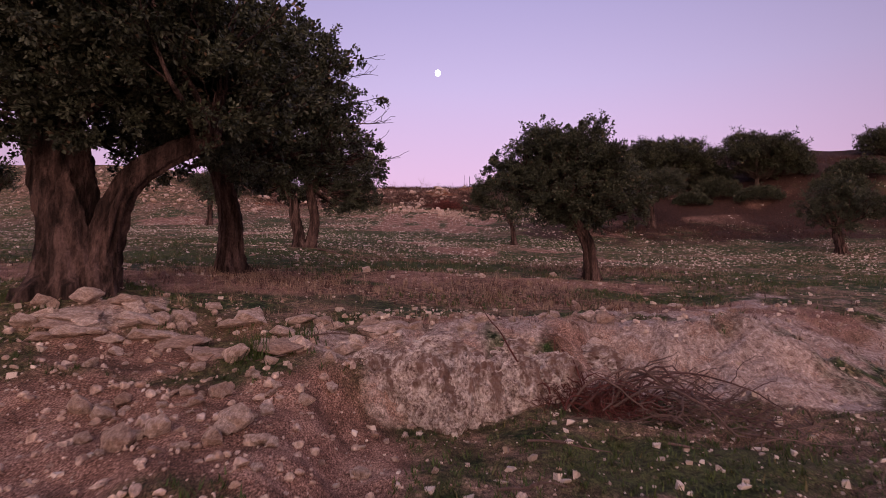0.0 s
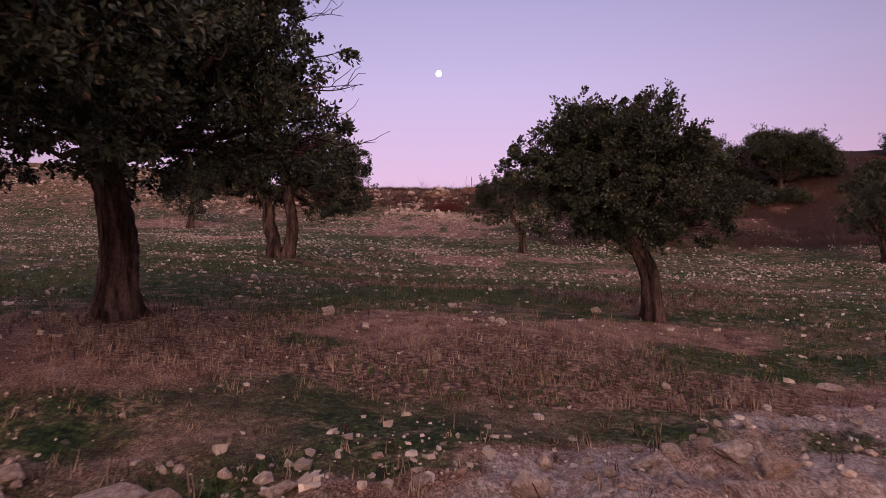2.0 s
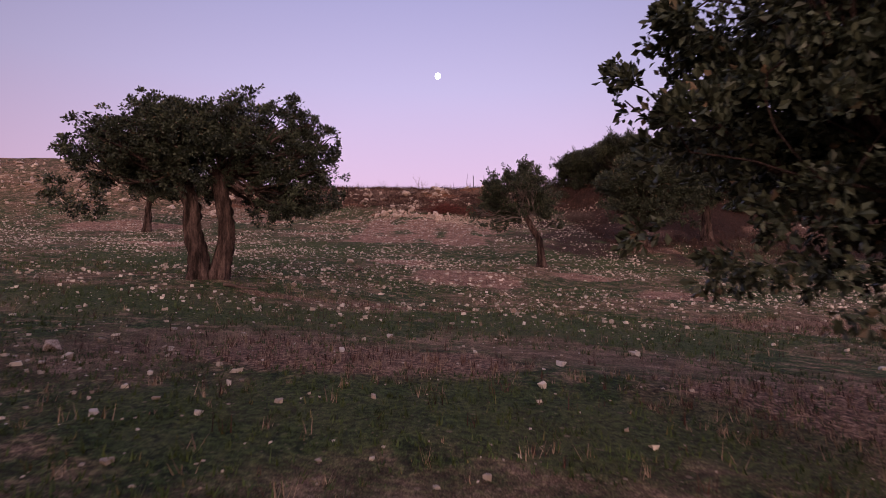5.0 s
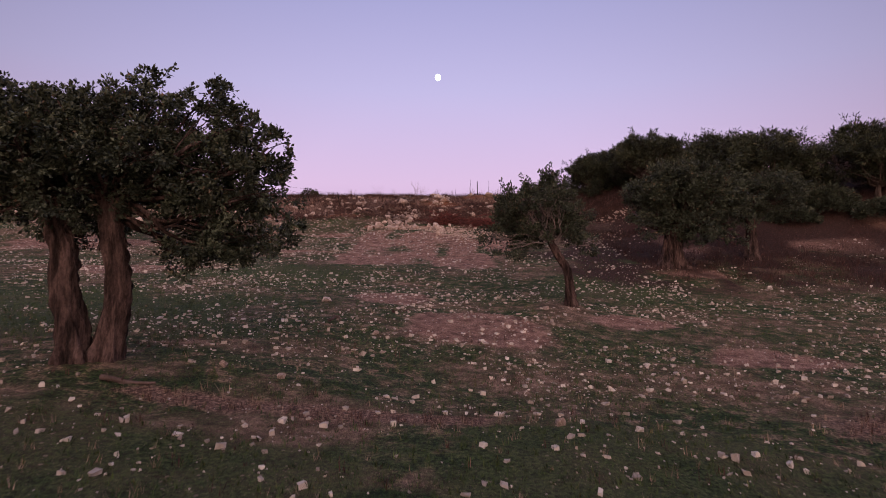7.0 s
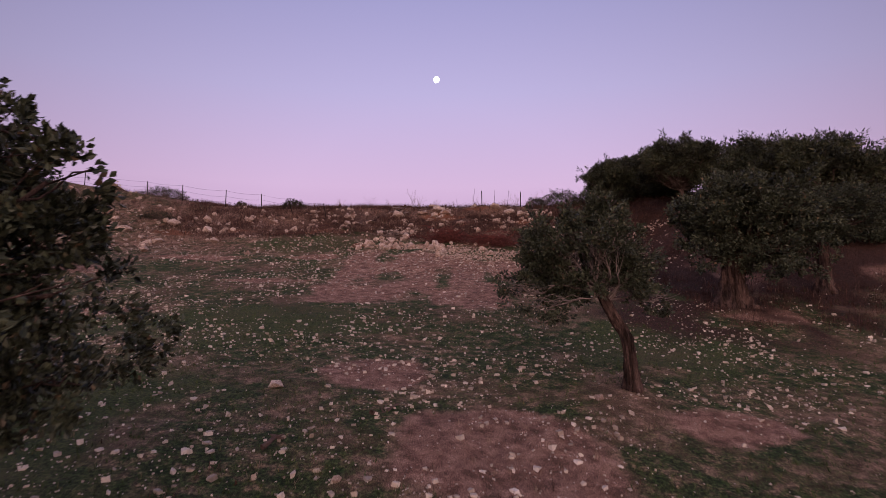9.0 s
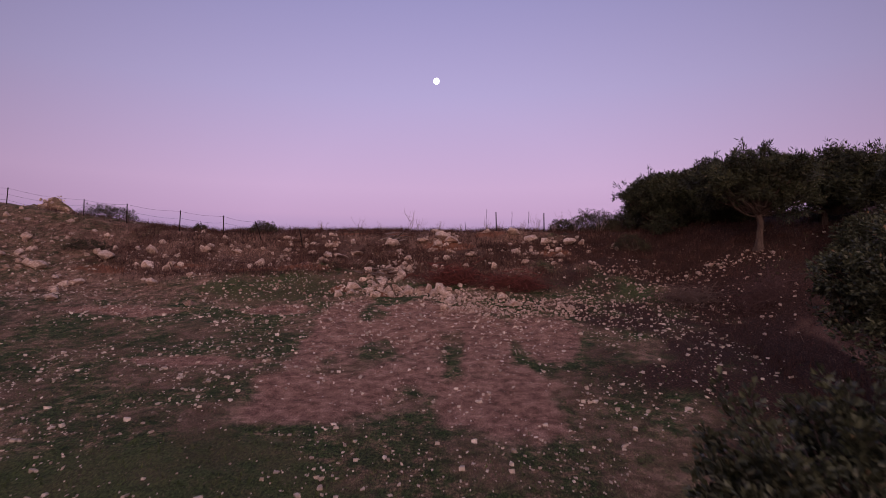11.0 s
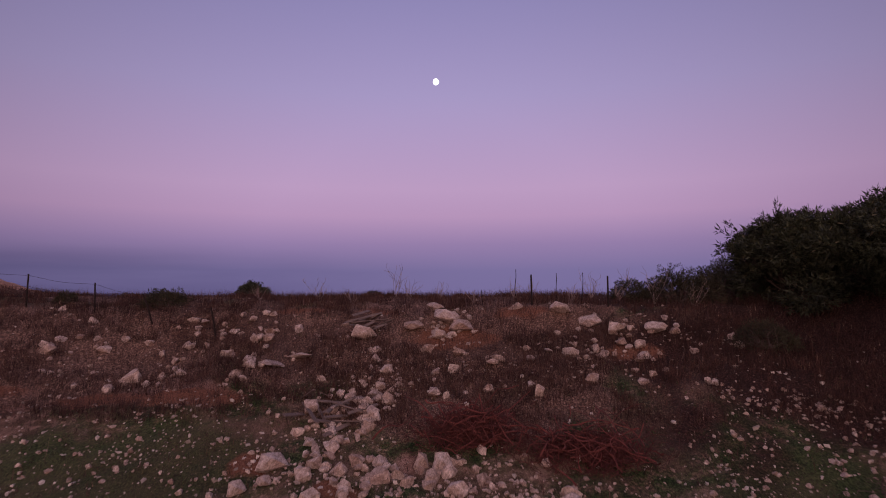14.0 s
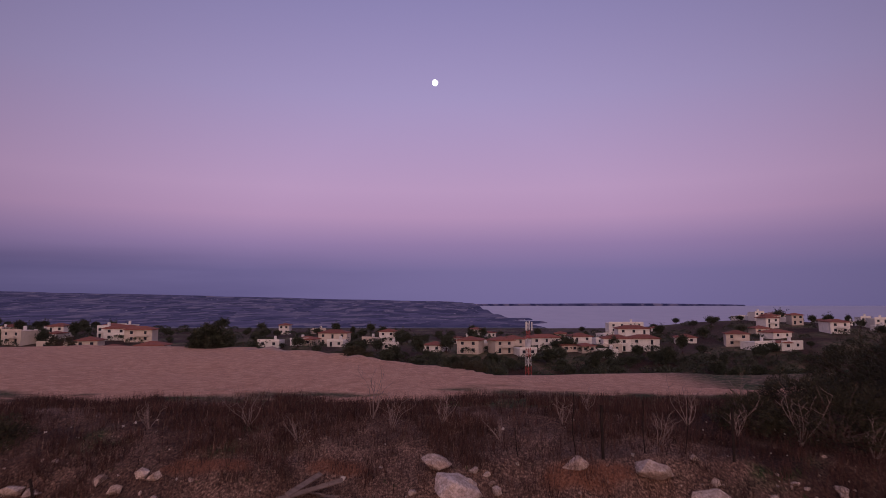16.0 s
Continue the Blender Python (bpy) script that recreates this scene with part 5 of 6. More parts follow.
rubble("near_rubble", 9600, [(-4.5, 5.6, -0.8, 5.9, 0.6, 330), (-4.5, 7.2, -0.6, 7.2, 0.6, 380), (-4.8, 8.8, -0.5, 8.7, 0.4, 260), (-0.5, 6.0, 3, 5.6, 0.7, 90), (-5.2, 9.6, 3, 9.9, 0.35, 220), (2, 10.6, 7, 12.6, 0.5, 160)],
       (0.03, 0.16), "loose broken limestone rubble on bare earth", 3.0, True)
rubble("slope_rubble", 9700, [(-32, 72.5, -24, 73.5, 1.0, 120), (-29, 74, -26, 74.5, 0.6, 50), (-20, 61, -6, 63, 1.4, 170), (-30, 60, -12, 58, 2.0, 190), (-9, 63.5, -3, 61, 1.2, 110), (-42, 58, -20, 60, 2.2, 220), (-42, 63, -20, 64, 1.0, 140), (-46, 55, -24, 57, 1.6, 140), (-4, 57, 1, 57, 0.4, 150), (-3.4, 58, -1.8, 61, 0.45, 110),
                              (0, 55.8, 5, 55.4, 0.8, 60), (3, 62, 8, 63.5, 0.9, 120), (-2, 62, 2, 62, 1.2, 90)], (0.07, 0.55), "pale broken rocks strewn over the dry upper slope", 3.0)

rubble("small_rubble", 9750, [(0, 55.9, 5.5, 55.2, 0.75, 950), (-1, 56.5, 2, 56.6, 0.35, 160), (6, 58, 12, 55, 1.3, 520), (7, 60.5, 14, 57.3, 0.35, 320), (-10, 58, -3, 57, 1.2, 260)], (0.045, 0.2), "small pale broken stones strewn below the brush heaps", 2.2)


def leafy_clump(x, y, count, height, seed, label):
    """A clump of long upright strap leaves."""
    rs = np.random.RandomState(seed)
    v, f = blades(rs, x + rs.normal(0, 0.10, count), y + rs.normal(0, 0.10, count), rs.uniform(0.6, 1.0, count) * height, 0.022, 0.7, 3)
    base = np.array(foot(x, y, 0))
    ob = part("leafy_clump", v - base, f, GRASS)
    ob.matrix_basis = seated(*base)
    return tagged(ob, label, "plant", "", "stuff")


leafy_clump(-1.9, 8.4, 55, 0.34, 81, "upright green strap-leaved clump among rubble")
leafy_clump(-1.5, 8.9, 25, 0.2, 82, "small green clump among rubble")


def chalk_crag(x, y, w, d, h, z, turn, seed):
    """A pitted lump of chalky rock that stands in the bank face."""
    bm = bmesh.new()
    bmesh.ops.create_icosphere(bm, subdivisions=5, radius=0.5)
    shift = Vector((seed * 3.7, seed * 1.3, 0))
    for v in bm.verts:
        q = Vector((v.co.x * 2.2, v.co.y * 2.2, v.co.z * 1.3)) + shift
        big = noise.noise(q) * 0.22
        ridge = (0.5 - abs(noise.noise(q * 2.7))) * 0.3 + (0.5 - abs(noise.noise(q * 6.5))) * 0.17
        pit = -0.10 * max(0.0, noise.noise(q * 9.0) - 0.1) * 3
        v.co *= 0.92 + big + ridge + pit + 0.07 * noise.noise(q * 15)
    me = bpy.data.meshes.new("chalk_crag")
    bm.to_mesh(me)
    bm.free()
    me.materials.append(CHALK)
    ob = new("chalk_crag", me)
    ob.matrix_basis = seated(x, y, z) @ pose(0, 0, 0, 0, 0, turn) @ Matrix.Diagonal((w, d, h, 1))
    return tagged(ob, "pitted chalk-white rock face of the cut bank", "rock", "crags of the bank")


for k, (x, y, w, d, h, z) in enumerate([(-0.62, 8.55, 0.8, 0.6, 0.75, 2.15), (-0.1, 8.5, 0.9, 0.6, 0.95, 2.02), (0.45, 8.62, 0.8, 0.6, 0.95, 2.0), (0.95, 8.85, 0.85, 0.6, 0.8, 2.05), (1.45, 9.2, 0.9, 0.7, 0.7, 2.1),
                                        (0.2, 9.1, 1.1, 0.7, 0.6, 2.32), (1.0, 9.5, 1.2, 0.7, 0.55, 2.36), (2.1, 9.9, 1.0, 0.7, 0.55, 2.2), (-0.9, 9.1, 0.9, 0.6, 0.5, 2.3), (3.0, 10.5, 1.1, 0.8, 0.6, 2.1),
                                        (4.2, 11.1, 1.2, 0.8, 0.6, 2.15), (5.3, 11.9, 1.2, 0.8, 0.5, 2.25), (0.2, 8.35, 0.6, 0.4, 0.6, 1.85)]):
    chalk_crag(x, y, w, d, h, z, (k * 53) % 40 - 20, 1 + k)


def plank_pile(at, count, spread, seed, label, lift=0.0):
    """Old boards, lying crosswise."""
    rs = np.random.RandomState(seed)
    base = np.asarray(foot(*at, 0.0))
    ob = base_empty("plank_pile", tuple(base), label, "planks", "old boards on the slope")
    for k in range(count):
        l, w, t = rs.uniform(0.6, 1.3), rs.uniform(0.07, 0.13), rs.uniform(0.02, 0.035)
        v = np.array([(sx * l / 2, sy * w / 2, sz * t / 2) for sz in (-1, 1) for sx, sy in ((-1, -1), (1, -1), (1, 1), (-1, 1))])
        v[:, 2] += 0.012 * np.sin(v[:, 0] * 3 + k)
        f = np.array([[0, 3, 2, 1], [4, 5, 6, 7], [0, 1, 5, 4], [1, 2, 6, 5], [2, 3, 7, 6], [3, 0, 4, 7]])
        px, py = rs.normal(0, spread), rs.normal(0, spread)
        m = pose(px, py, gz(base[0] + px, base[1] + py) - base[2] + 0.07 + lift * rs.uniform(0, 1), rs.uniform(5, 30), rs.uniform(-25, 25), rs.uniform(0, 180))
        part("plank", (np.array(m.to_3x3()) @ v.T).T + np.array(m.translation), f, PLANK, ob)
    return ob


plank_pile((-3.0, 59.2), 14, 0.5, 61, "broken grey boards tumbled over rocks", 0.1)
plank_pile((-2.75, 63.9), 11, 0.24, 62, "splayed heap of weathered boards beside rocks", 0.3)


def dead_branch(at, length, turn, seed, label, thick=0.045):
    rs = np.random.RandomState(seed)
    base = np.asarray(foot(*at, 0.0))
    ob = base_empty("fallen_branch", tuple(base), label, "branch", "fallen branches")
    a = np.array([math.cos(turn), math.sin(turn), 0]) * length / 2
    ends = [np.array([*(q[:2]), gz(base[0] + q[0], base[1] + q[1]) - base[2] + 0.05]) for q in (-a, a)]
    main = bent(ends[0], ends[1], 10, rs, 0.05)
    v, f = tube(main, np.linspace(thick, thick * 0.4, 10), 8, 0.1, seed)
    part("stem", v, f, TWIG, ob)
    for k in range(4):
        d = unit(rs, 1)[0] * [1, 1, 0.5]
        d[2] = abs(d[2])
        v, f = tube(bent(main[3 + k], main[3 + k] + d * length * 0.35, 7, rs, 0.08), np.linspace(thick * 0.4, 0.005, 7), 5)
        part("side_branch", v, f, TWIG, ob)


dead_branch((-4.2, 28.1), 0.75, 0.1, 71, "pale weathered log lying in dry grass")
dead_branch((-0.9, 35.9), 0.7, 0.9, 72, "dry forked branch fallen on bare soil")
dead_branch((-2.4, 34.2), 0.45, 1.1, 73, "small dead branch on the turf")
dead_branch((3.3, 8.0), 1.7, -0.6, 74, "long bare branch fallen below the bank", 0.018)
dead_branch((3.7, 8.3), 1.5, -0.35, 76, "long forked branch fallen beside the brush", 0.016)
dead_branch((3.0, 7.5), 1.3, -0.1, 77, "thin dead branch lying on thin grass", 0.013)
dead_branch((1.4, 7.6), 0.8, -0.3, 78, "thin dead branch lying on thin grass", 0.012)
dead_branch((-2.2, 8.1), 1.4, 0.15, 79, "thin pale branch lying across rubble", 0.014)
dead_branch((-1.2, 8.9), 1.0, 0.45, 80, "thin pale branch lying across rubble", 0.014)
dead_branch((0.9, 6.5), 0.6, 0.3, 75, "dead branch lying in the hollow", 0.016)


def pebble_field():
    """Countless small pale stones, half sunk in the turf."""
    rs = np.random.RandomState(900)
    bm = bmesh.new()
    bmesh.ops.create_cube(bm, size=0.8)
    bmesh.ops.triangulate(bm, faces=bm.faces)
    ball = np.array([v.co[:] for v in bm.verts])
    tris = np.array([[v.index for v in q.verts] for q in bm.faces])
    bm.free()
    shapes = []
    for k in range(16):
        m = ball + rs.normal(0, 0.11, ball.shape)
        for _ in range(3):
            n = unit(rs, 1)[0]
            over = np.maximum(m @ n - rs.uniform(0.22, 0.4), 0)
            m -= over[:, None] * n
        shapes.append(m * (1 + rs.normal(0, 0.06, (len(m), 1))))
    shapes = np.array(shapes)
    n = 120000
    y = np.concatenate([rs.uniform(4, 11, 9000), 10 + 58 * rs.uniform(0, 1, n - 9000) ** 0.95])
    x = rs.uniform(-1, 1, n) * (4 + 0.6 * y)
    soil, straw, green, sand, chalk, shade_and_litter = ground_masks(x, y)
    dense = 0.14 + 0.80 * ramp01(23, 34, y) * (1 - ramp01(58, 66, y)) + 0.3 * (y < 11) + 0.7 * blotch(x, y, 2, 55.6, 3, 1.2)
    dense = dense * np.clip(0.55 + 0.75 * fbm(x, y, 2.2, 71, 3), 0.06, 1.5) * (1 - 0.1 * soil) * (1 - 0.5 * straw)
    dense = dense * np.where(x > 9.5, 1 - 0.97 * np.clip(shade_and_litter * 1.3, 0, 1), 1)
    keep = rs.uniform(0, 1, n) < dense
    x, y = x[keep], y[keep]
    n = len(x)
    size = 0.024 + 0.10 * rs.uniform(0, 1, n) ** 5 + 0.016 * ramp01(30, 55, y)
    size = np.where(y < 11, size * 0.8, size)
    a = rs.uniform(0, 2 * np.pi, n)
    v = shapes[rs.randint(0, 16, n)] * (size[:, None] * rs.uniform(0.7, 1.35, (n, 3)) * np.array([1, 1, 0.75]))[:, None, :]
    ca, sa = np.cos(a)[:, None], np.sin(a)[:, None]
    v = np.stack([v[..., 0] * ca - v[..., 1] * sa, v[..., 0] * sa + v[..., 1] * ca, v[..., 2]], -1)
    v = lay(v + np.stack([x, y, ground_height(x, y) + size * 0.12], -1)[:, None, :])
    f = tris[None] + (np.arange(n) * len(ball))[:, None, None]
    tagged(part("field_stones", v.reshape(-1, 3), f.reshape(-1, 3), STONE), "countless small pale stones strewn over the pasture", "stones", "", "stuff")


pebble_field()


# ---------------------------------------------------------------- wire fence on the ridge
def fence():
    posts = [(-33, 65.5, 0, 1.0), (-29, 65.6, 2, 1.0), (-25, 65.6, -2, 1.0), (-20.5, 65.5, 1, 1.0), (-18.0, 65.4, 0, 1.1), (-14.9, 65.2, -1, 1.15), (-12.3, 64.9, 2, 1.05), (-10.0, 64.4, 24, 1.0), (-7.6, 63.7, 12, 1.0),
             (2.84, 65.0, 1, 1.05), (5.5, 65.05, 0, 1.05)]
    ob = base_empty("fence", foot(-7.6, 63.7), "sagging wire fence on thin rusted steel posts", "fence")
    base = np.array(foot(-7.6, 63.7))
    tops = []
    for k, (x, y, lean, h) in enumerate(posts):
        z = gz(x, y)
        s = math.sin(radians(lean))
        tip = np.array([x - s * h, y, z + h])
        v, f = tube([(x, y, z - 0.2), (x - s * h * 0.5, y, z + h * 0.5), tip], [0.034, 0.031, 0.029], 6)
        part("post", v - base, f, RUST, ob)
        tops.append((np.array([x, y, z]), tip))
    for a, b in zip(tops[:8], tops[1:9]):
        for share in (0.3, 0.62, 0.95):
            rs = np.random.RandomState(int(share * 100))
            p, q = a[0] + (a[1] - a[0]) * share, b[0] + (b[1] - b[0]) * share
            v, f = tube(bent(p, q, 8, rs, 0.01, 0.03), [0.005] * 8, 4)
            part("wire", v - base, f, RUST, ob)
    rs = np.random.RandomState(33)
    for x, y, h in ((2.35, 65.3, 1.25), (3.75, 65.2, 1.05), (4.6, 65.3, 1.1), (1.2, 65.4, 0.6)):
        z = gz(x, y)
        v, f = tube(bent((x, y, z - 0.1), (x + rs.normal(0, 0.06), y, z + h), 6, rs, 0.02), [0.012] * 6, 5)
        tagged(part("thin_stake", lay(v), f, RUST), "thin dark stake standing in dry grass", "stake", "stakes on the ridge")


fence()


def dead_weed(x, y, height, seed, count=7):
    """A tall dry weed: thin pale stalks fanning from one root, with short side shoots."""
    rs = np.random.RandomState(seed)
    base = np.asarray(foot(x, y, 0.02))
    ob = base_empty("dead_weed", tuple(base), "tall pale dried weed stalks in the crest grass", "weed", "dried weeds on the ridge")
    for k in range(count):
        tip = np.array([rs.normal(0, 0.38), rs.normal(0, 0.25), 1]) * height * rs.uniform(0.45, 1.0)
        line = bent((0, 0, 0), tip, 7, rs, 0.05)
        pieces = [tube(line, np.linspace(0.008, 0.004, 7), 4)]
        for j in range(4):
            d = np.array([rs.normal(0, 0.5), rs.normal(0, 0.4), 0.6]) * height * 0.22
            pieces.append(tube(bent(line[3 + j % 4], line[3 + j % 4] + d, 4, rs, 0.05), [0.005, 0.0045, 0.004, 0.003], 3))
        v, f = join(pieces)
        part("stalk", v, f, WEED, ob)


for k, (x, y, h) in enumerate([(-2.1, 67.6, 1.25), (-1.6, 67.0, 1.0), (2.5, 67.3, 0.9), (5.4, 67.1, 1.1), (7.0, 67.6, 1.2), (7.4, 66.0, 1.3), (-5.0, 67.1, 0.8), (-0.4, 67.4, 0.7), (4.4, 66.2, 0.8),
                               (6.3, 66.5, 0.9), (-7.2, 66.8, 0.6), (-3.6, 66.2, 0.6), (0.9, 66.3, 0.55), (3.3, 68.2, 0.6), (8.6, 65.4, 1.0)]):
    dead_weed(x, y, h, 1800 + k)


# ---------------------------------------------------------------- moon
def moon():
    m, nt, b = material("moonlit_rock", 1.0)
    n = noise_tex(nt, 0.03, 2)
    colour = steps(nt, n.outputs["Fac"], [(0.35, (0.85, 0.82, 0.9)), (0.6, (1, 0.98, 1))])
    nt.links.new(colour, b.inputs["Emission Color"])
    b.inputs["Emission Strength"].default_value = 1.6
    bm = bmesh.new()
    bmesh.ops.create_icosphere(bm, subdivisions=4, radius=25)
    for v in bm.verts:
        if v.co.x < 0:
            v.co.x *= 0.85
    me = bpy.data.meshes.new("moon")
    bm.to_mesh(me)
    bm.free()
    me.materials.append(m)
    ob = new("moon", me)
    ob.matrix_basis = pose(-0.4 - 0.0136 * 4700, 35 + 0.9361 * 4700, 11 + 0.35146 * 4700, 20, 0, 0)
    tagged(ob, "bright nearly full moon in the dusk sky", "moon")


moon()


# ---------------------------------------------------------------- the plain, the bay and the far coast
def distance():
    shift = np.array([-0.6, 14.7, 4.6])
    xs = np.linspace(-4200, 4200, 160)
    ys = np.linspace(1150, 4700, 60)
    X, Y = np.meshgrid(xs, ys)
    hill = np.interp(X / Y, [-1.2, -0.74, -0.4, -0.02, 0.15, 0.6], [130, 95, 62, 22, 6, -14])
    Z = -28.5 + (hill + 28.5) * ramp01(1500, 4600, Y) + 5 * fbm(X, Y, 260, 80, 3) * ramp01(1300, 2500, Y)
    shore = np.interp(Y, [1150, 1250, 2050, 3900, 4700], [222, 226, 224, 172, 100]) + 16 * fbm(Y, X * 0, 300, 84)
    Z = np.where(X > shore, -60, Z)
    nx = len(xs)
    i, j = np.meshgrid(np.arange(len(ys) - 1), np.arange(nx - 1), indexing="ij")
    quads = np.stack([i * nx + j, i * nx + j + 1, (i + 1) * nx + j + 1, (i + 1) * nx + j], -1).reshape(-1, 4)
    tagged(part("backdrop_plain", np.stack([X, Y, Z], -1).reshape(-1, 3) + shift, quads, PLAIN, None, "", True), "coastal plain with pale fields far below, blue haze put into its colour", "plain", "", "structure")
    m, nt, b = material("calm_self_lit_sea", 0.35)
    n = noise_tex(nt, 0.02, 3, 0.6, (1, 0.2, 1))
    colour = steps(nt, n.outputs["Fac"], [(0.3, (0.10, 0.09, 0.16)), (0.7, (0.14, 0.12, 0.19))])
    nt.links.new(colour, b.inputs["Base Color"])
    # a slight glow of its own keeps the water at its dusk tone
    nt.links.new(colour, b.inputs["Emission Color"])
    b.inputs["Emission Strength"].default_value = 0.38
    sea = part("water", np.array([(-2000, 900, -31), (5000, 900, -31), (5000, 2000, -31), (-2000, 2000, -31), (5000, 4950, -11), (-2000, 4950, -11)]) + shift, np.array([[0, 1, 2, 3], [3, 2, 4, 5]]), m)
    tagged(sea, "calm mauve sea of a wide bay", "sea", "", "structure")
    xs = np.linspace(-300, 2400, 120)
    top = np.interp(xs, [-300, 0, 300, 900, 1500, 1900, 2400], [5, 4, 4, 6, 8, 5, -3]) + 0.5 * fbm(xs, xs * 0, 120, 83)
    lo = np.stack([xs, np.full_like(xs, 4750), np.full_like(xs, -40)], -1)
    hi = np.stack([xs, np.full_like(xs, 4850), top], -1)
    k = np.arange(len(xs) - 1)
    quads = np.stack([k, k + 1, k + 1 + len(xs), k + len(xs)], -1)
    tagged(part("backdrop_headland", np.vstack([lo, hi]) + shift, quads, PLAIN, None, "", True), "low headland across the bay, haze put into its colour", "coast", "", "structure")


distance()

WALL_W = mottled("white_render", (0.56, 0.52, 0.50), (0.82, 0.77, 0.74), 0.6, 0.9, 0.1, 0.01, None, 0.1)
WALL_C = mottled("cream_render", (0.46, 0.38, 0.33), (0.66, 0.56, 0.50), 0.6, 0.9, 0.1, 0.01, None, 0.1)
TILE = mottled("clay_roof_tiles", (0.16, 0.055, 0.045), (0.32, 0.12, 0.09), 1.2, 0.85, 0.4, 0.03, None, 0.15)
GLASS = material("dark_window_glass", 0.15)[0]
GLASS.node_tree.nodes["Principled BSDF"].inputs["Base Color"].default_value = (0.03, 0.032, 0.045, 1)
RED = mottled("red_painted_steel", (0.30, 0.05, 0.045), (0.42, 0.09, 0.08), 2.0, 0.6, 0.1, 0.002)
WHITE = mottled("white_painted_steel", (0.55, 0.52, 0.52), (0.72, 0.69, 0.69), 2.0, 0.6, 0.1, 0.002)


def box(x0, x1, y0, y1, z0, z1):
    v = np.array([(x, y, z) for z in (z0, z1) for x, y in ((x0, y0), (x1, y0), (x1, y1), (x0, y1))], float)
    return v, np.array([[0, 3, 2, 1], [4, 5, 6, 7], [0, 1, 5, 4], [1, 2, 6, 5], [2, 3, 7, 6], [3, 0, 4, 7]])


def hip_roof(w, d, z, rise, over=0.45):
    a, b = w / 2 + over, d / 2 + over
    r = max(a - b, 0.05)
    v = np.array([(-a, -b, z), (a, -b, z), (a, b, z), (-a, b, z), (-r, 0, z + rise), (r, 0, z + rise),
                  (-a, -b, z - 0.2), (a, -b, z - 0.2), (a, b, z - 0.2), (-a, b, z - 0.2)], float)
    return v, [[0, 1, 5, 4], [2, 3, 4, 5], [1, 2, 5], [3, 0, 4], [6, 7, 1, 0], [7, 8, 2, 1], [8, 9, 3, 2], [9, 6, 0, 3], [9, 8, 7, 6]]


def house(x, y, z, w, d, storeys, wall, tiled, turn, label, seed):
    rs = np.random.RandomState(seed)
    ob = base_empty("house", (x, y, z), label, "house", "village houses")
    ob.matrix_basis = seated(x, y, z) @ pose(0, 0, 0, 0, 0, turn)
    tall = 1.95
    h = tall * storeys
    v, f = box(-w / 2, w / 2, -d / 2, d / 2, -3, h)
    part("wall", v, f, wall, ob)
    if tiled:
        v, f = hip_roof(w, d, h + 0.2, min(w, d) * 0.17)
        part("roof", v, f, TILE, ob, "red clay tile hip roof")
    else:
        v, f = join([box(-w / 2 - 0.1, w / 2 + 0.1, -d / 2 - 0.1, d / 2 + 0.1, h, h + 0.15), box(-w / 2, w / 2, -d / 2, -d / 2 + 0.15, h + 0.15, h + 0.6)])
        part("roof", v, f, wall, ob, "flat roof with a low parapet")
        v, f = tube([(w * 0.2, 0, h + 0.15), (w * 0.2, 0, h + 1.5)], [0.5, 0.5], 10)
        part("water_tank", v, f, WHITE, ob)
    n = max(2, int(w / 3.2))
    for s in range(storeys):
        for k in range(n):
            cx = -w / 2 + (k + 0.5) * w / n
            ww, wh = (0.75, 1.5) if rs.uniform() < 0.35 else (0.9, 0.9)
            z0 = s * tall + (0.12 if wh > 1.2 else 0.7)
            v, f = box(cx - ww / 2, cx + ww / 2, -d / 2 - 0.03, -d / 2 + 0.1, z0, z0 + wh)
            win = part("window", v, f, GLASS, ob)
            v, f = box(cx - ww / 2 - 0.15, cx + ww / 2 + 0.15, -d / 2 - 0.15, -d / 2, z0 - 0.1, z0)
            part("sill", v, f, WALL_W, win)
    if storeys > 1 and rs.uniform() < 0.6:
        v, f = join([box(-w * 0.2, w * 0.35, -d / 2 - 1.3, -d / 2, tall - 0.12, tall), box(-w * 0.2, w * 0.35, -d / 2 - 1.3, -d / 2 - 1.2, tall, tall + 0.7)])
        part("balcony", v, f, wall, ob)
    return ob


EYE_END = (-0.38, 52.7)


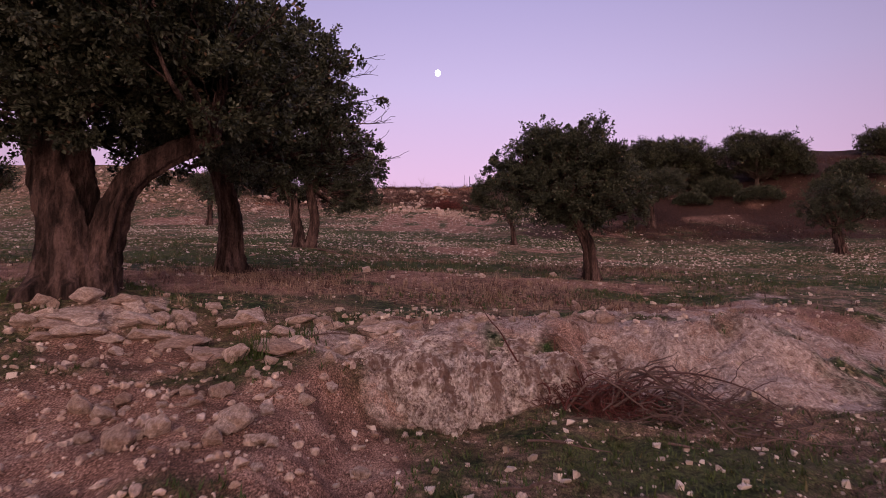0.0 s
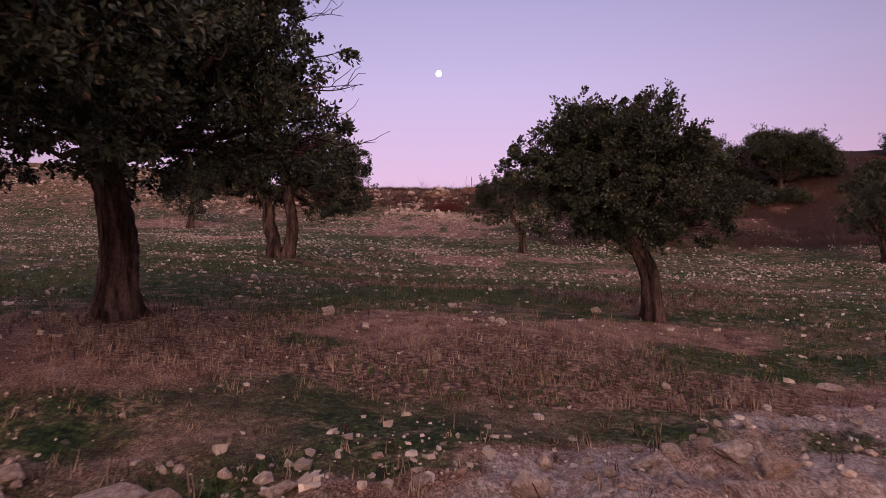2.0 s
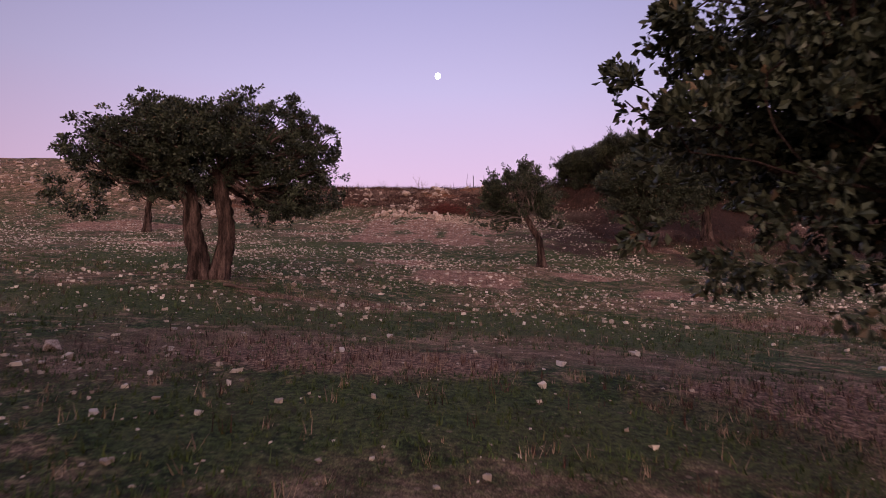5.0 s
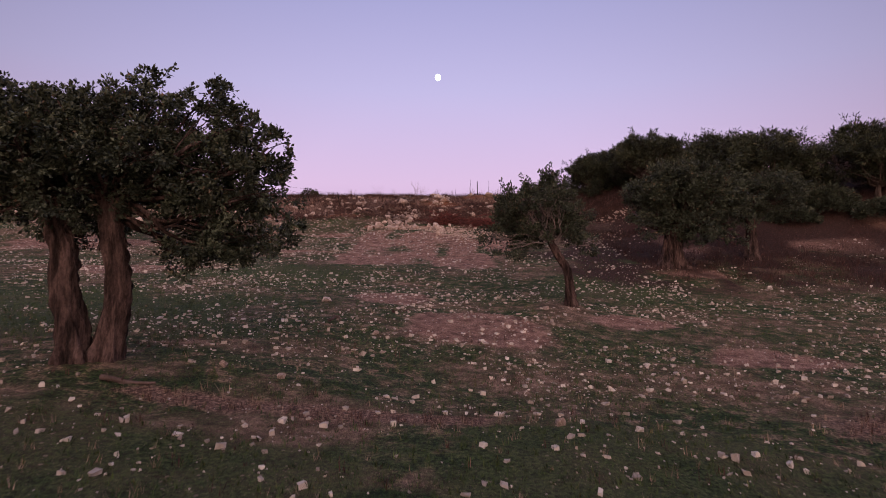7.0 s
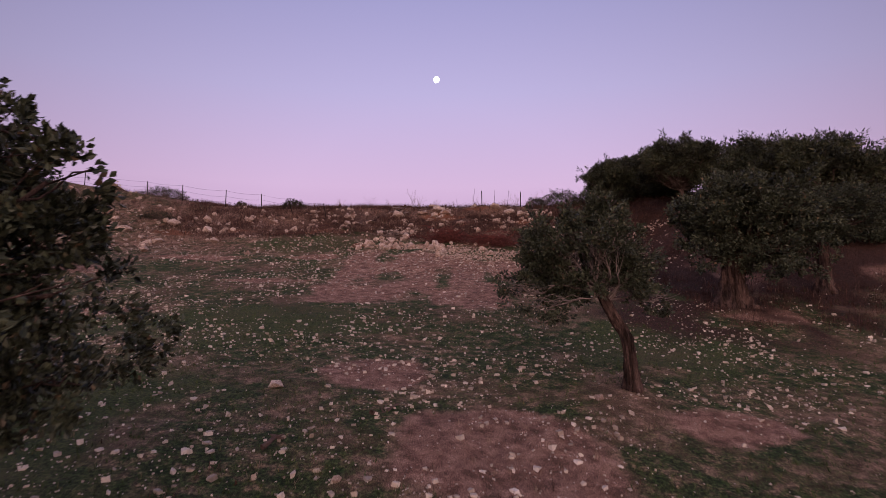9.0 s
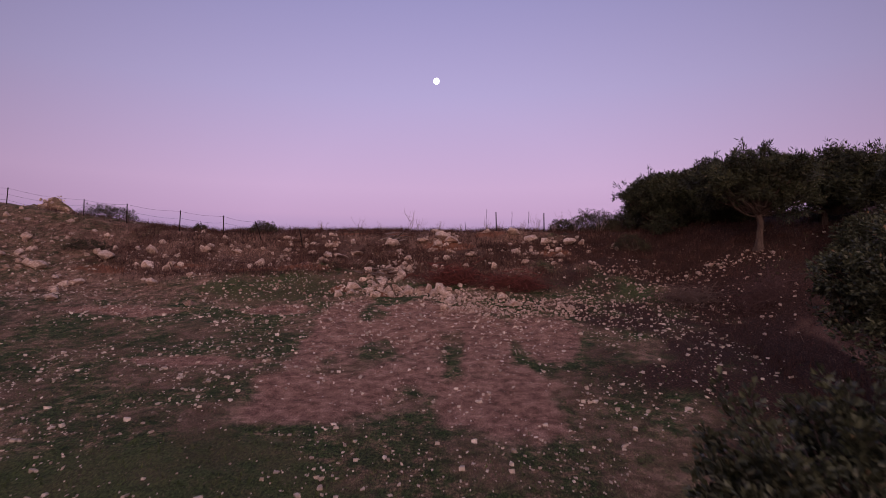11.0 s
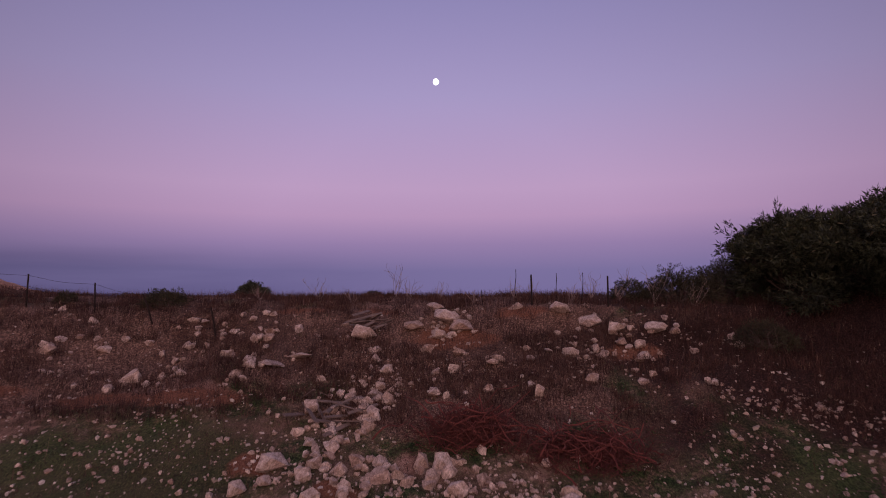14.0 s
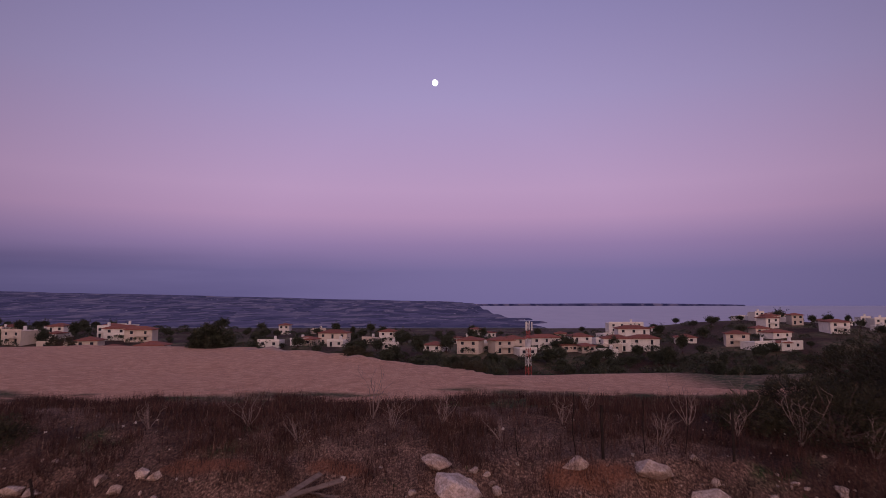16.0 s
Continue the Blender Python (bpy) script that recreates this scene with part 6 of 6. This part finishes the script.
def village():
    white, cream = "white rendered village house with red tiled roof", "cream rendered village house with red tiled roof"
    flat = "flat-roofed white village house with a rooftop tank"
    # bearing (sideways metres per metre ahead), distance ahead, width, storeys, wall, tiled
    rows = [(-0.70, 185, 11, 2, 1, 0), (-0.64, 178, 11, 1, 1, 0), (-0.53, 205, 14, 2, 0, 1), (-0.585, 182, 8, 1, 1, 1), (-0.50, 200, 11, 2, 1, 1), (-0.48, 178, 10, 1, 1, 1), (-0.545, 172, 9, 1, 0, 1),
            (-0.285, 195, 9, 1, 0, 0), (-0.18, 215, 13, 2, 1, 1), (-0.175, 205, 7, 1, 0, 0), (-0.09, 235, 8, 2, 0, 1), (-0.225, 205, 8, 1, 1, 1), (-0.12, 225, 6, 1, 1, 0),
            (0.045, 190, 9, 2, 1, 1), (0.095, 190, 8, 2, 1, 1), (0.165, 205, 14, 2, 0, 1), (0.135, 185, 7, 1, 0, 0), (0.205, 195, 7, 1, 1, 1), (0.225, 210, 9, 2, 0, 1), (0.262, 225, 8, 1, 0, 0),
            (0.30, 250, 18, 3, 0, 0), (0.312, 215, 14, 3, 0, 1), (0.285, 195, 11, 2, 0, 1), (0.33, 195, 12, 2, 0, 1), (0.27, 182, 8, 1, 0, 0), (0.40, 215, 9, 1, 0, 1), (0.485, 200, 9, 2, 1, 1),
            (0.55, 215, 11, 1, 0, 1), (0.52, 190, 10, 1, 0, 0), (0.565, 188, 10, 1, 0, 0), (0.50, 300, 14, 1, 0, 0), (0.55, 310, 16, 2, 0, 1), (0.63, 320, 12, 2, 0, 1), (0.66, 320, 14, 2, 0, 0),
            (0.695, 330, 12, 2, 0, 1), (0.735, 335, 10, 1, 0, 1), (0.53, 290, 18, 1, 0, 0)]
    rs = np.random.RandomState(1100)
    for _ in range(46):
        rows.append((rs.choice([rs.uniform(-0.73, -0.44), rs.uniform(-0.28, 0.02), rs.uniform(0.03, 0.36), rs.uniform(0.46, 0.74)]), rs.uniform(185, 290), rs.uniform(4.5, 8.5), rs.choice([1, 1, 2]), rs.choice([0, 0, 1]), rs.randint(0, 2)))
    for k, (b, dist, w, s, wall, tiled) in enumerate(rows):
        x, y = EYE_END[0] + b * dist, EYE_END[1] + dist
        house(x, y, gz(x, y), w * 0.78, 6.0, s, (WALL_W, WALL_C)[wall], tiled, (k * 37) % 40 - 20, flat if not tiled else (white, cream)[wall], 1200 + k)


village()


def mast():
    x, y = EYE_END[0] + 0.1405 * 150, EYE_END[1] + 150
    z = gz(x, y, 0.3)
    top = 17.3 - 33 / 1059 * 150 - z
    ob = base_empty("radio_mast", (x, y, z), "red and white steel lattice radio mast", "mast")
    n = 7
    for c in range(3):
        a = c * 2 * math.pi / 3 + 0.4
        for k in range(n):
            z0, z1 = top * k / n, top * (k + 1) / n
            r0, r1 = 0.9 - 0.45 * k / n, 0.9 - 0.45 * (k + 1) / n
            v, f = tube([(r0 * math.cos(a), r0 * math.sin(a), z0), (r1 * math.cos(a), r1 * math.sin(a), z1)], [0.065, 0.065], 6)
            part("leg", v, f, (WHITE, RED)[k % 2], ob)
            a2 = a + 2 * math.pi / 3
            for za, zb, ra, rb in ((z0, z1, r0, r1), (z1, z0, r1, r0)):
                v, f = tube([(ra * math.cos(a), ra * math.sin(a), za), (rb * math.cos(a2), rb * math.sin(a2), zb)], [0.03, 0.03], 5)
                part("brace", v, f, (WHITE, RED)[k % 2], ob)
    for c in range(3):
        a = c * 2 * math.pi / 3
        v, f = box(0.95 * math.cos(a) - 0.14, 0.95 * math.cos(a) + 0.14, 0.95 * math.sin(a) - 0.1, 0.95 * math.sin(a) + 0.1, top - 2.3, top - 0.2)
        part("antenna_panel", v, f, WHITE, ob)


mast()


def village_trees():
    rs = np.random.RandomState(1500)
    kinds = []
    for k in range(4):
        tall = k == 3
        src = broad_tree("cypress" if tall else "garden_tree", "slim dark cypress among the houses" if tall else "dark rounded garden tree among the houses", "tree", "trees of the village",
                         (0, 0, 0), [((0, 0, -0.5), (0.1, 0, 0.8), (0, 0, 1.6), 0.3, 0.2)], (0, 0, 4.5 if tall else 3.4), (0.9, 0.9, 3.6) if tall else (2.6, 2.4, 2.1), 1510 + k, 16, 700, 4,
                         (0.55, 0.32), 0.8, 0.9, None, None, False, 0.9, 1, (), 3, (0.30, 0.48), 12, True)
        kinds.append(src)
    spots = []
    for k in range(300):
        b, dist = rs.uniform(-0.74, 0.76), rs.uniform(165, 320)
        if rs.uniform() < 0.5:
            b, dist = rs.uniform(-0.16, 0.74), rs.uniform(95, 180)
        if not (0.10 < b < 0.18 and dist < 165):
            spots.append((EYE_END[0] + b * dist, EYE_END[1] + dist))
    # the low belt of hedges and orchard crowns that fills in between them
    n = 640
    far = rs.uniform(0, 1, n) < 0.4
    dist = np.where(far, rs.uniform(165, 300, n), rs.uniform(100, 178, n))
    b = np.where(far, rs.uniform(-0.74, 0.76, n), rs.uniform(-0.16, 0.74, n))
    x, y = EYE_END[0] + b * dist, EYE_END[1] + dist
    heart = np.stack([x, y, ground_height(x, y) + 0.5], -1)
    per = 46
    d = unit(rs, n * per)
    d[:, 2] = np.abs(d[:, 2])
    at = np.repeat(heart, per, axis=0) + d * np.repeat(rs.uniform(0.8, 1.9, n), per)[:, None] * [1.5, 1.0, 0.7]
    v, f = leaf_sprays(rs, at, d, 5, 0.42, 0.26, 0.8)
    tagged(part("hedge_belt", lay(v), f, LEAF), "dark hedges and orchard crowns between the village houses", "hedge", "", "stuff")
    for k, (x, y) in enumerate(spots):
        src = kinds[3] if rs.uniform() < 0.1 else kinds[rs.randint(3)]
        s = rs.uniform(0.35, 0.9)
        m = seated(x, y, gz(x, y, 0.2)) @ pose(0, 0, 0, 0, 0, rs.uniform(0, 360)) @ Matrix.Diagonal((s, s, s * rs.uniform(0.8, 1.1), 1))
        if k < 4:
            kinds[k].matrix_basis = m
        else:
            ob = copy_thing(src, pose(0, 0, 0))
            ob.matrix_basis = m


village_trees()
